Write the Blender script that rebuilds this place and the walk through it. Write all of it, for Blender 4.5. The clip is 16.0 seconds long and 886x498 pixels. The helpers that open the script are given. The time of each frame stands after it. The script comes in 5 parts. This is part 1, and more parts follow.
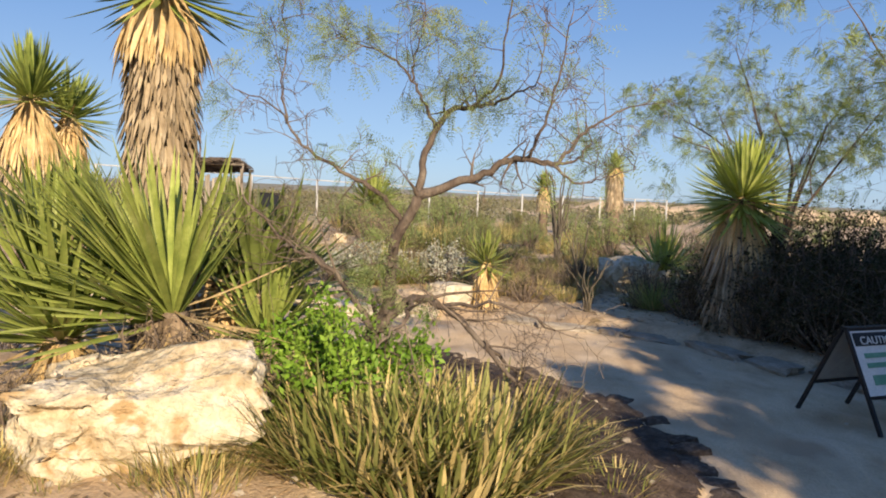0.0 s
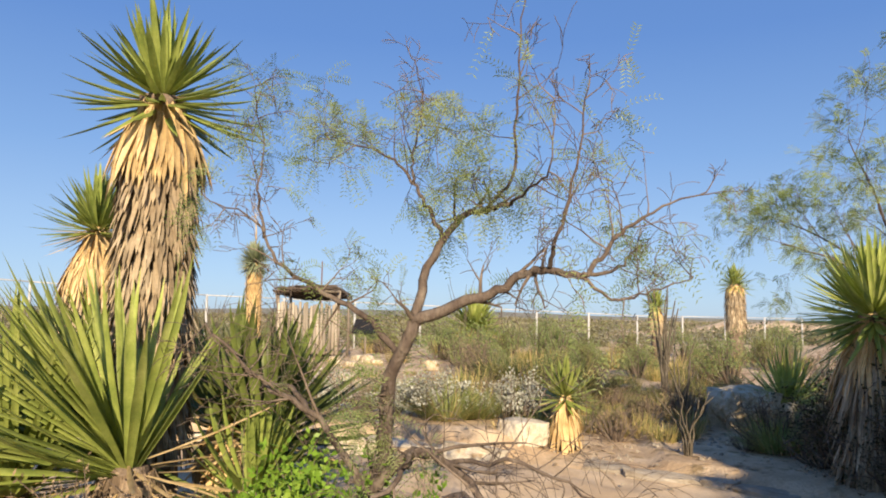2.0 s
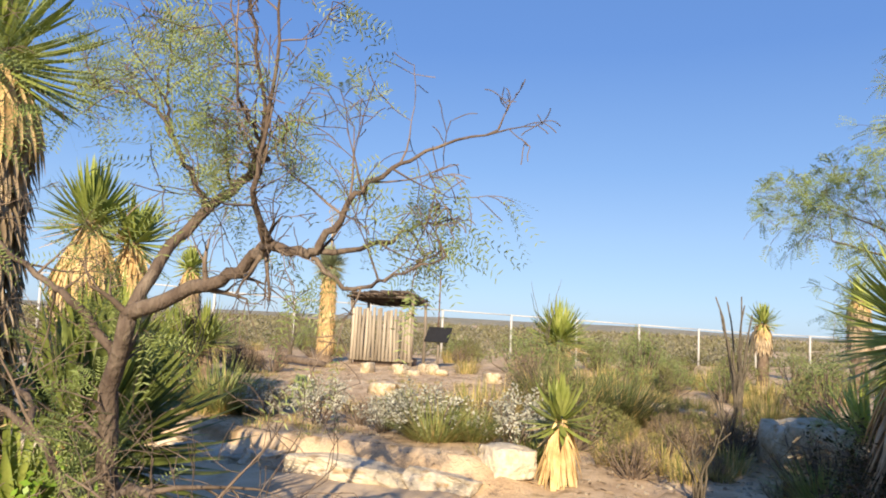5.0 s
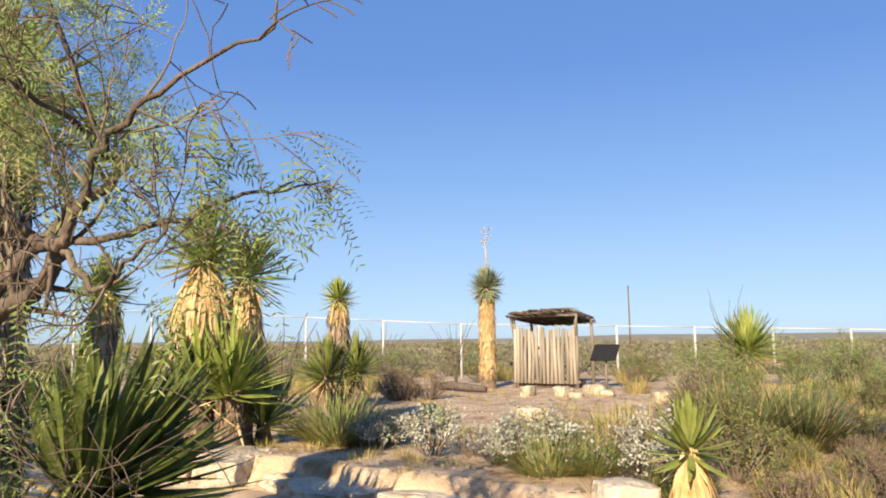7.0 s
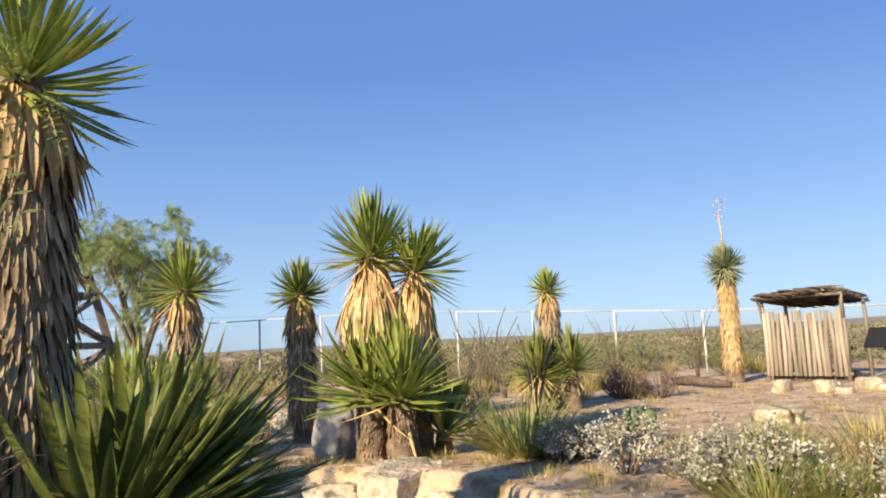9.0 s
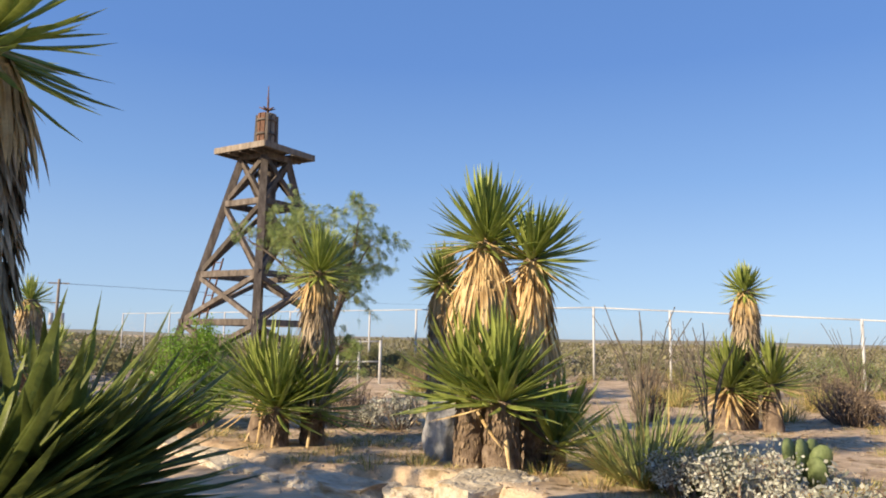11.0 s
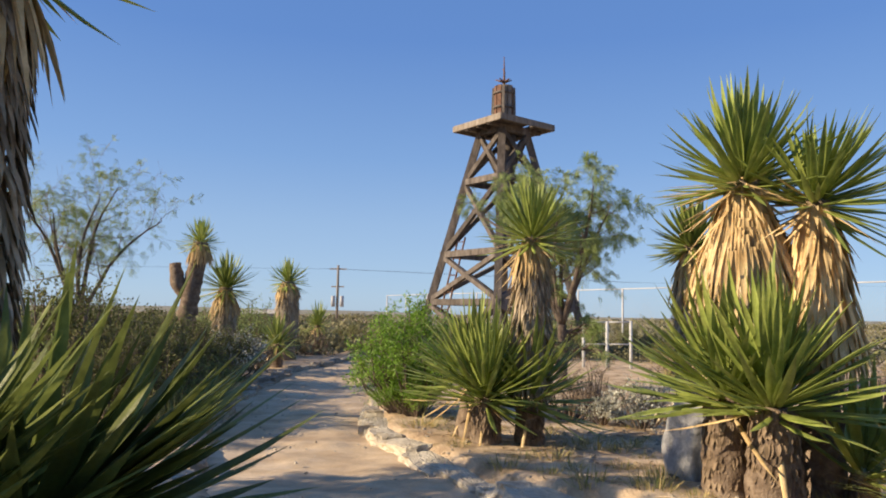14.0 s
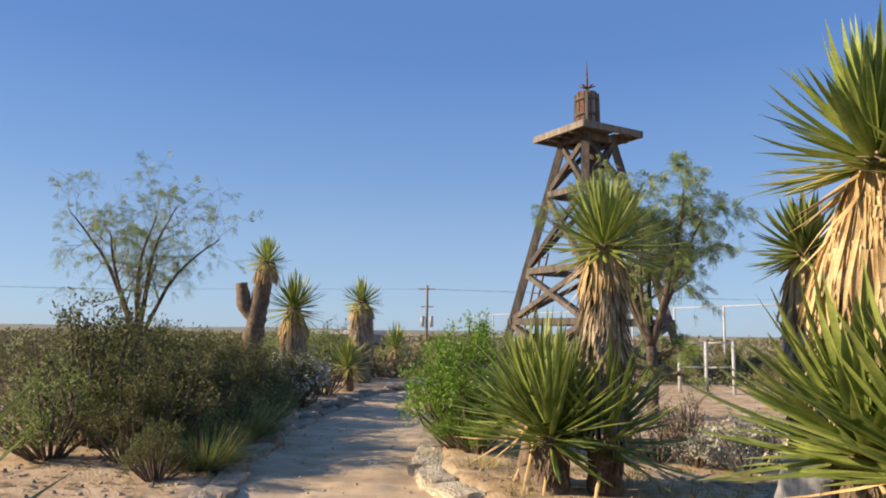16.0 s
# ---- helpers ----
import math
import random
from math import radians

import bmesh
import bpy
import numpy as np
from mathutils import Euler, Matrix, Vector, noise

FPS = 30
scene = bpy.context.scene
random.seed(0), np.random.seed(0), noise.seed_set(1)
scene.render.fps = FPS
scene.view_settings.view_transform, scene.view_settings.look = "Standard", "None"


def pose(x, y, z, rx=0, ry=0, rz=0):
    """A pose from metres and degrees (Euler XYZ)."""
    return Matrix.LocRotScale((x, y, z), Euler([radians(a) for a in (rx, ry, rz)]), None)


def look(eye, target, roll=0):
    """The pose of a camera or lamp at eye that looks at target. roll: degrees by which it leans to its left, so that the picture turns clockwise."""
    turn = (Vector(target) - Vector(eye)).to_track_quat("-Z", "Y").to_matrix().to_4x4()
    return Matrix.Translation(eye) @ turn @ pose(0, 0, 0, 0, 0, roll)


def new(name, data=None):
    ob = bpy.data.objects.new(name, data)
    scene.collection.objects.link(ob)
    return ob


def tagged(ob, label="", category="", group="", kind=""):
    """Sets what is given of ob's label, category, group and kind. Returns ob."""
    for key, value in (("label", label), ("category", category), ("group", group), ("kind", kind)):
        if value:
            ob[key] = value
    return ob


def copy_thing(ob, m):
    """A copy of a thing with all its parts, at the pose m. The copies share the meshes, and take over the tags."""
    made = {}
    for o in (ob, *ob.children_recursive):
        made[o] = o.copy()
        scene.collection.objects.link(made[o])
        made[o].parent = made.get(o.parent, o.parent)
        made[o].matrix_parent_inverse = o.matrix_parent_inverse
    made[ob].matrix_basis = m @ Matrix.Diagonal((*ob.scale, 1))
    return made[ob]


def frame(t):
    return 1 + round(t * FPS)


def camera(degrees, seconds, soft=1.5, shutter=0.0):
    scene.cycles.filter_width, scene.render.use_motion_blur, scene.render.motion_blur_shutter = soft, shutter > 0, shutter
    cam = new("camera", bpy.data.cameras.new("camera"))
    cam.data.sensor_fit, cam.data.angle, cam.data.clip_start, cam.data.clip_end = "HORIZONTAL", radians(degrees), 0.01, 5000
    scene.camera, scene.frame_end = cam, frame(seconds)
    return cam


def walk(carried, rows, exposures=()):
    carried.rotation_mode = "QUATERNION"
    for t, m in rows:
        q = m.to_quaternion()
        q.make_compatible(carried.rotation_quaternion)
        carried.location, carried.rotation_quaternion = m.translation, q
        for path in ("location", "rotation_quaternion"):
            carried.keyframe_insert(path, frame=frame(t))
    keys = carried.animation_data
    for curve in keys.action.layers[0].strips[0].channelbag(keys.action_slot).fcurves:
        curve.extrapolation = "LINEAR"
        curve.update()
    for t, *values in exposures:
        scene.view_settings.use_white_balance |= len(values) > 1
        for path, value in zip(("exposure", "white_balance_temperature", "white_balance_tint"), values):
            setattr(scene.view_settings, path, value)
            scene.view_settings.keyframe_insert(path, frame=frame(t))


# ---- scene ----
cam = camera(63.0, 16.0, 1.9)
walk(cam, [
    (0.0, look((1.889, 2.588, 1.556), (1.988, 12.558, 0.791), 2.19)),
    (0.5, look((2.000, 2.895, 1.555), (1.900, 12.846, 0.570), 1.39)),
    (1.0, look((2.145, 3.172, 1.580), (2.033, 13.164, 1.203), 0.14)),
    (1.5, look((2.360, 3.381, 1.594), (1.537, 13.334, 2.112), -0.05)),
    (2.0, look((2.502, 3.611, 1.570), (0.919, 13.444, 2.466), 0.96)),
    (2.5, look((2.660, 3.799, 1.579), (0.169, 13.438, 2.518), 0.40)),
    (3.0, look((2.935, 3.990, 1.585), (-0.405, 13.362, 2.594), 2.84)),
    (3.5, look((3.136, 4.209, 1.559), (-0.150, 13.613, 2.434), 0.92)),
    (4.0, look((3.366, 4.506, 1.564), (0.557, 14.055, 2.526), 1.62)),
    (6.5, look((4.291, 5.933, 1.548), (-0.714, 14.516, 2.679), 1.78)),
    (7.0, look((4.328, 6.289, 1.532), (-1.270, 14.479, 2.785), -0.61)),
    (7.5, look((4.336, 6.640, 1.544), (-2.046, 14.233, 2.814), -1.58)),
    (8.0, look((4.231, 7.027, 1.560), (-2.744, 14.047, 2.995), 0.26)),
    (8.5, look((4.173, 7.402, 1.487), (-3.168, 14.047, 2.887), -1.88)),
    (9.0, look((4.085, 7.773, 1.545), (-3.912, 13.644, 2.801), -2.76)),
    (11.5, look((3.843, 9.771, 1.537), (-5.874, 11.898, 2.569), 1.46)),
    (12.0, look((3.528, 9.926, 1.504), (-6.347, 11.304, 2.274), 1.19)),
    (12.5, look((3.233, 10.036, 1.490), (-6.699, 10.966, 2.194), 1.21)),
    (13.0, look((2.921, 10.175, 1.526), (-7.062, 10.382, 2.074), -0.11)),
    (13.5, look((2.590, 10.184, 1.516), (-7.377, 9.663, 2.137), 1.57)),
    (14.0, look((2.296, 10.220, 1.522), (-7.646, 9.624, 2.416), 1.06)),
    (14.5, look((2.019, 10.332, 1.548), (-7.907, 9.643, 2.549), 0.46)),
    (15.0, look((1.701, 10.346, 1.530), (-8.169, 9.090, 2.533), 0.81)),
    (15.5, look((1.384, 10.378, 1.545), (-8.416, 8.764, 2.709), 0.31)),
    (16.0, look((1.084, 10.513, 1.550), (-8.675, 8.655, 2.694), 0.81)),
], exposures=((0.0, 0.6), (1.5, 0.63), (3.5, 0.8), (6.5, 0.84), (8.5, 0.83), (11.5, 0.74), (13.0, 0.69), (16.0, 0.61)))

# ---- light: low evening sun from behind the walker, clear sky ----
SUN_AZ = Vector((0.26, -0.966))
SUN_EL = radians(24)
world = bpy.data.worlds.new("sky")
scene.world = world
world.use_nodes = True
wn = world.node_tree
sky = wn.nodes.new("ShaderNodeTexSky")
sky.sky_type = "NISHITA"
sky.sun_disc = False
sky.sun_elevation = SUN_EL
sky.sun_rotation = math.atan2(SUN_AZ.x, SUN_AZ.y)
sky.altitude = 800
sky.air_density = 0.75
sky.dust_density = 0.8
sky.ozone_density = 4.0
sky_bg = wn.nodes["Background"]
sky_bg.inputs["Strength"].default_value = 0.128
haze = wn.nodes.new("ShaderNodeMix")
haze.data_type = "RGBA"
haze.inputs["Factor"].default_value = 0.8
up = wn.nodes.new("ShaderNodeSeparateXYZ")
wn.links.new(wn.nodes.new("ShaderNodeTexCoord").outputs["Generated"], up.inputs[0])
gradient = wn.nodes.new("ShaderNodeValToRGB")
steps = gradient.color_ramp.elements
for place, tone in ((0.12, (1.6, 2.35, 3.5)), (0.21, (1.1, 1.92, 3.45)), (0.36, (0.64, 1.36, 3.15))):
    steps.new(place).color = (*tone, 1)
steps[0].position, steps[0].color = 0.0, (2.0, 2.65, 3.5, 1)
steps[-1].position, steps[-1].color = 0.8, (0.42, 1.0, 2.6, 1)
wn.links.new(up.outputs["Z"], gradient.inputs["Fac"])
wn.links.new(gradient.outputs["Color"], haze.inputs["B"])
wn.links.new(sky.outputs[0], haze.inputs["A"])
wn.links.new(haze.outputs["Result"], sky_bg.inputs[0])
sun_data = bpy.data.lights.new("sun", "SUN")
sun_data.energy = 5.0
sun_data.angle = radians(0.5)
sun_data.color = (1.0, 0.81, 0.57)
sun = new("sun", sun_data)
sun.matrix_world = look((SUN_AZ.x * 20, SUN_AZ.y * 20, 20 * math.tan(SUN_EL)), (0, 0, 0))

# ---- materials ----
def material(name, colors, scale=6.0, rough=0.85, bump=0.3, bump_scale=40.0, stretch=(1, 1, 1), rand=0.0, island=0.0, trans=0.0, detail=6.0, coords="Object", bump_dist=0.02, spots=None):
    """Two scales of noise between the colours, fine relief, and a small change from piece to piece."""
    m = bpy.data.materials.new(name)
    m.use_nodes = True
    nt = m.node_tree
    nodes, links = nt.nodes, nt.links
    bsdf = nodes["Principled BSDF"]
    bsdf.inputs["Roughness"].default_value = rough
    bsdf.inputs["Specular IOR Level"].default_value = 0.25
    tc = nodes.new("ShaderNodeTexCoord")
    mp = nodes.new("ShaderNodeMapping")
    mp.inputs["Scale"].default_value = stretch
    links.new(tc.outputs[coords], mp.inputs["Vector"])
    n1 = nodes.new("ShaderNodeTexNoise")
    n1.inputs["Scale"].default_value = scale
    n1.inputs["Detail"].default_value = detail
    n1.inputs["Roughness"].default_value = 0.62
    links.new(mp.outputs[0], n1.inputs["Vector"])
    ramp = nodes.new("ShaderNodeValToRGB")
    els = ramp.color_ramp.elements
    n = len(colors)
    while len(els) < n:
        els.new(0.5)
    for i, c in enumerate(colors):
        els[i].position = 0.3 + 0.4 * i / max(1, n - 1)
        els[i].color = (*c, 1)
    links.new(n1.outputs["Fac"], ramp.inputs["Fac"])
    out = ramp.outputs["Color"]
    n2 = nodes.new("ShaderNodeTexNoise")
    n2.inputs["Scale"].default_value = bump_scale
    n2.inputs["Detail"].default_value = 5
    links.new(mp.outputs[0], n2.inputs["Vector"])
    hsv = nodes.new("ShaderNodeHueSaturation")
    links.new(out, hsv.inputs["Color"])
    val = nodes.new("ShaderNodeMath")
    val.operation = "MULTIPLY_ADD"
    links.new(n2.outputs["Fac"], val.inputs[0])
    val.inputs[1].default_value = 0.5
    val.inputs[2].default_value = 0.75
    last = val.outputs[0]
    for amount, node, socket in ((rand, "ShaderNodeObjectInfo", "Random"), (island, "ShaderNodeNewGeometry", "Random Per Island")):
        if amount:
            r = nodes.new(node)
            add = nodes.new("ShaderNodeMath")
            add.operation = "MULTIPLY_ADD"
            links.new(r.outputs[socket], add.inputs[0])
            add.inputs[1].default_value = amount
            add.inputs[2].default_value = 1 - amount / 2
            mul = nodes.new("ShaderNodeMath")
            mul.operation = "MULTIPLY"
            links.new(last, mul.inputs[0])
            links.new(add.outputs[0], mul.inputs[1])
            last = mul.outputs[0]
    links.new(last, hsv.inputs["Value"])
    color = hsv.outputs["Color"]
    if spots:
        n3 = nodes.new("ShaderNodeTexNoise")
        n3.inputs["Scale"].default_value = spots[1]
        n3.inputs["Detail"].default_value = 4
        links.new(mp.outputs[0], n3.inputs["Vector"])
        cr = nodes.new("ShaderNodeValToRGB")
        cr.color_ramp.elements[0].position = spots[2]
        cr.color_ramp.elements[1].position = spots[2] + 0.1
        links.new(n3.outputs["Fac"], cr.inputs["Fac"])
        mix = nodes.new("ShaderNodeMix")
        mix.data_type = "RGBA"
        links.new(cr.outputs["Color"], mix.inputs["Factor"])
        links.new(color, mix.inputs["A"])
        mix.inputs["B"].default_value = (*spots[0], 1)
        color = mix.outputs["Result"]
    links.new(color, bsdf.inputs["Base Color"])
    if bump:
        b = nodes.new("ShaderNodeBump")
        b.inputs["Strength"].default_value = bump
        b.inputs["Distance"].default_value = bump_dist
        links.new(n2.outputs["Fac"], b.inputs["Height"])
        links.new(b.outputs[0], bsdf.inputs["Normal"])
    if trans:
        tr = nodes.new("ShaderNodeBsdfTranslucent")
        links.new(color, tr.inputs["Color"])
        mx = nodes.new("ShaderNodeMixShader")
        mx.inputs[0].default_value = trans
        links.new(bsdf.outputs[0], mx.inputs[1])
        links.new(tr.outputs[0], mx.inputs[2])
        links.new(mx.outputs[0], nodes["Material Output"].inputs["Surface"])
    return m


SOIL = material("dry_soil", [(0.34, 0.235, 0.14), (0.54, 0.4, 0.255), (0.69, 0.55, 0.375)], 1.7, 0.95, 1.0, 38, spots=((0.25, 0.18, 0.095), 3.6, 0.58), detail=12.0)
SAND = material("path_sand", [(0.42, 0.3, 0.185), (0.56, 0.425, 0.275), (0.68, 0.54, 0.375)], 2.6, 0.95, 0.7, 70, spots=((0.4, 0.29, 0.185), 1.3, 0.58), detail=12.0, bump_dist=0.012, stretch=(1.0, 0.55, 1.0))
# brown mulch, deepened in colour by the shade it lies in
MULCH = material("shaded_mulch", [(0.04, 0.028, 0.02), (0.085, 0.06, 0.045), (0.16, 0.12, 0.09)], 9.0, 0.95, 1.0, 60, detail=12.0, spots=((0.2, 0.15, 0.11), 14.0, 0.62))
# edge stone coloured dark to stand for the broken slab's shaded side
SHADED_STONE = material("shaded_edge_stone", [(0.07, 0.05, 0.038), (0.13, 0.1, 0.078), (0.24, 0.19, 0.15)], 6.0, 0.92, 0.9, 26, rand=0.4, bump_dist=0.03)
LIMESTONE = material("limestone", [(0.34, 0.24, 0.12), (0.58, 0.49, 0.34), (0.74, 0.66, 0.53)], 5.5, 0.9, 1.0, 14, rand=0.2, bump_dist=0.06, spots=((0.42, 0.29, 0.15), 6.5, 0.57))
KERB_STONE = material("kerb_stone", [(0.25, 0.205, 0.15), (0.38, 0.325, 0.25), (0.5, 0.44, 0.35)], 4.0, 0.92, 0.8, 22, rand=0.35, bump_dist=0.03)
# thicket leaf, darkened in colour for the tree shade over the bank
SHRUB_SHADED = material("shaded_shrub_leaf", [(0.026, 0.028, 0.011), (0.05, 0.05, 0.02), (0.1, 0.09, 0.04)], 1.5, 0.7, 0.0, 30, island=0.6, trans=0.2)
LEDGE_STONE = material("ledge_stone", [(0.36, 0.295, 0.21), (0.57, 0.5, 0.38), (0.69, 0.62, 0.5)], 2.4, 0.92, 0.9, 16, rand=0.2, bump_dist=0.05, spots=((0.4, 0.29, 0.17), 3.0, 0.6))
BANK_LEAF = material("bank_shrub_leaf", [(0.075, 0.085, 0.025), (0.14, 0.15, 0.05), (0.25, 0.24, 0.1)], 1.5, 0.7, 0.0, 30, island=0.6, trans=0.22)
TRUNK_SHAG = material("yucca_trunk_shag", [(0.1, 0.07, 0.045), (0.2, 0.145, 0.095), (0.33, 0.255, 0.175)], 5.0, 0.92, 0.5, 45, rand=0.2, island=0.6)
SOTOL_DARK = material("dark_sotol_leaf", [(0.06, 0.075, 0.025), (0.11, 0.13, 0.045), (0.2, 0.215, 0.085)], 2.0, 0.5, 0.0, 30, island=0.5, trans=0.15)
TOWER_WOOD = material("tower_timber", [(0.07, 0.057, 0.047), (0.125, 0.104, 0.087), (0.2, 0.172, 0.148)], 5.0, 0.9, 0.6, 40, stretch=(1, 1, 0.3), rand=0.5)
GREY_STONE = material("grey_stone", [(0.2, 0.2, 0.2), (0.34, 0.335, 0.33), (0.48, 0.46, 0.43)], 5.0, 0.9, 0.8, 22, rand=0.2)
YUCCA_LEAF = material("yucca_leaf", [(0.15, 0.205, 0.045), (0.3, 0.35, 0.085), (0.48, 0.5, 0.18)], 3.0, 0.42, 0.1, 60, rand=0.5, island=0.35, trans=0.22)
# shaded copy of the yucca leaf: darker colour stands for shade
SHADED_LEAF = material("shaded_yucca_leaf", [(0.08, 0.1, 0.028), (0.16, 0.195, 0.05), (0.33, 0.36, 0.11)], 3.0, 0.42, 0.1, 60, rand=0.7, island=0.35, trans=0.3)
SOTOL_LEAF = material("sotol_leaf", [(0.24, 0.29, 0.16), (0.35, 0.39, 0.24), (0.48, 0.5, 0.33)], 3.0, 0.5, 0.1, 60, rand=0.4, island=0.4, trans=0.2)
DEAD_GOLD = material("dead_leaf_gold", [(0.4, 0.26, 0.11), (0.62, 0.45, 0.22), (0.75, 0.59, 0.34)], 4.0, 0.75, 0.2, 60, rand=0.3, island=0.55, trans=0.15)
DEAD_GREY = material("dead_leaf_grey", [(0.25, 0.18, 0.11), (0.4, 0.315, 0.205), (0.53, 0.44, 0.31)], 4.0, 0.85, 0.2, 60, rand=0.3, island=0.7, trans=0.08)
YUCCA_BARK = material("yucca_bark", [(0.1, 0.07, 0.05), (0.19, 0.14, 0.1), (0.3, 0.235, 0.17)], 9.0, 0.92, 1.0, 45, rand=0.2)
BARK = material("mesquite_bark", [(0.07, 0.05, 0.04), (0.13, 0.1, 0.08), (0.22, 0.18, 0.14)], 9.0, 0.92, 0.9, 55, stretch=(1, 1, 0.4))
TWIG = material("twig_wood", [(0.1, 0.075, 0.055), (0.17, 0.13, 0.1), (0.25, 0.2, 0.155)], 9.0, 0.9, 0.3, 55, island=0.4)
MESQ_LEAF = material("mesquite_leaf", [(0.17, 0.24, 0.07), (0.26, 0.325, 0.11), (0.36, 0.4, 0.17)], 2.0, 0.55, 0.0, 30, island=0.5, trans=0.35)
BRIGHT_LEAF = material("bright_green_leaf", [(0.1, 0.2, 0.022), (0.2, 0.34, 0.04), (0.32, 0.45, 0.075)], 3.0, 0.4, 0.0, 30, island=0.5, trans=0.3)
SILVER_LEAF = material("silver_leaf", [(0.3, 0.31, 0.24), (0.46, 0.46, 0.38), (0.64, 0.63, 0.54)], 3.0, 0.8, 0.0, 30, island=0.5, trans=0.15)
OLIVE_LEAF = material("olive_leaf", [(0.12, 0.135, 0.04), (0.2, 0.21, 0.07), (0.3, 0.29, 0.11)], 1.5, 0.7, 0.0, 30, island=0.6, trans=0.25)
DRY_BRUSH = material("dry_brush", [(0.22, 0.155, 0.09), (0.32, 0.24, 0.15), (0.44, 0.34, 0.22)], 1.5, 0.85, 0.0, 30, island=0.6, trans=0.15)
DRY_GRASS = material("dry_grass", [(0.36, 0.27, 0.1), (0.52, 0.41, 0.17), (0.68, 0.55, 0.27)], 2.0, 0.7, 0.0, 30, island=0.5, trans=0.25)
GREEN_GRASS = material("green_grass", [(0.1, 0.125, 0.03), (0.22, 0.24, 0.065), (0.4, 0.375, 0.14)], 2.0, 0.55, 0.0, 30, island=0.6, trans=0.25)
PALE_GRASS = material("pale_green_grass", [(0.17, 0.22, 0.06), (0.29, 0.335, 0.11), (0.45, 0.46, 0.2)], 2.0, 0.55, 0.0, 30, island=0.6, trans=0.25)
OLD_WOOD = material("weathered_wood", [(0.15, 0.12, 0.095), (0.25, 0.21, 0.165), (0.34, 0.29, 0.24)], 6.0, 0.9, 0.6, 50, stretch=(1, 1, 0.2), rand=0.45)
# dark brown for the box that stands for shade under the pole wall
GAP_SHADE = material("gap_shade_dark", [(0.055, 0.04, 0.031), (0.1, 0.075, 0.06), (0.16, 0.125, 0.1)], 5.0, 0.9, 0.6, 40, stretch=(1, 1, 0.3), rand=0.4)
POLE_WOOD = material("grey_pole_wood", [(0.26, 0.22, 0.17), (0.38, 0.33, 0.26), (0.48, 0.43, 0.35)], 6.0, 0.9, 0.6, 50, stretch=(1, 1, 0.15), rand=0.5)
BRUSH_ROOF = material("brush_thatch", [(0.06, 0.045, 0.035), (0.12, 0.09, 0.07), (0.2, 0.16, 0.12)], 6.0, 0.95, 0.5, 50, island=0.6)
FENCE_PAINT = material("white_fence_paint", [(0.42, 0.42, 0.41), (0.5, 0.5, 0.49), (0.58, 0.58, 0.56)], 12.0, 0.6, 0.1, 60)
BLACK_PAINT = material("black_paint", [(0.015, 0.015, 0.016), (0.025, 0.025, 0.026)], 12.0, 0.45, 0.1, 60)
SIGN_GREY = material("sign_back_grey", [(0.28, 0.27, 0.25), (0.36, 0.35, 0.33)], 8.0, 0.6, 0.1, 60)
SIGN_WHITE = material("sign_white", [(0.66, 0.68, 0.66), (0.76, 0.77, 0.75)], 8.0, 0.5, 0.05, 60)
SIGN_GREEN = material("sign_green_print", [(0.12, 0.3, 0.2), (0.16, 0.36, 0.25)], 8.0, 0.5, 0.05, 60)
CACTUS = material("cactus_skin", [(0.09, 0.13, 0.045), (0.15, 0.19, 0.075), (0.21, 0.25, 0.11)], 5.0, 0.6, 0.4, 40, rand=0.2)
STEM = material("ocotillo_stem", [(0.07, 0.06, 0.045), (0.13, 0.11, 0.08), (0.2, 0.17, 0.13)], 12.0, 0.9, 0.6, 60)
METAL = material("galvanised_metal", [(0.35, 0.35, 0.35), (0.45, 0.45, 0.45)], 12.0, 0.45, 0.1, 60)
RUST = material("rusty_iron", [(0.09, 0.05, 0.035), (0.16, 0.085, 0.055), (0.22, 0.13, 0.09)], 8.0, 0.8, 0.4, 50)
HILL = material("scrub_hill", [(0.18, 0.17, 0.11), (0.26, 0.24, 0.17), (0.35, 0.32, 0.24)], 0.12, 0.95, 0.0, 0.8)
FAR_SCRUB = material("far_scrub_leaf", [(0.11, 0.11, 0.05), (0.18, 0.17, 0.09), (0.28, 0.25, 0.145)], 0.4, 0.85, 0.0, 3, island=0.6, trans=0.15)
ROOF_WHITE = material("pale_roof", [(0.6, 0.58, 0.55), (0.7, 0.68, 0.65)], 2.0, 0.6, 0.0, 30)

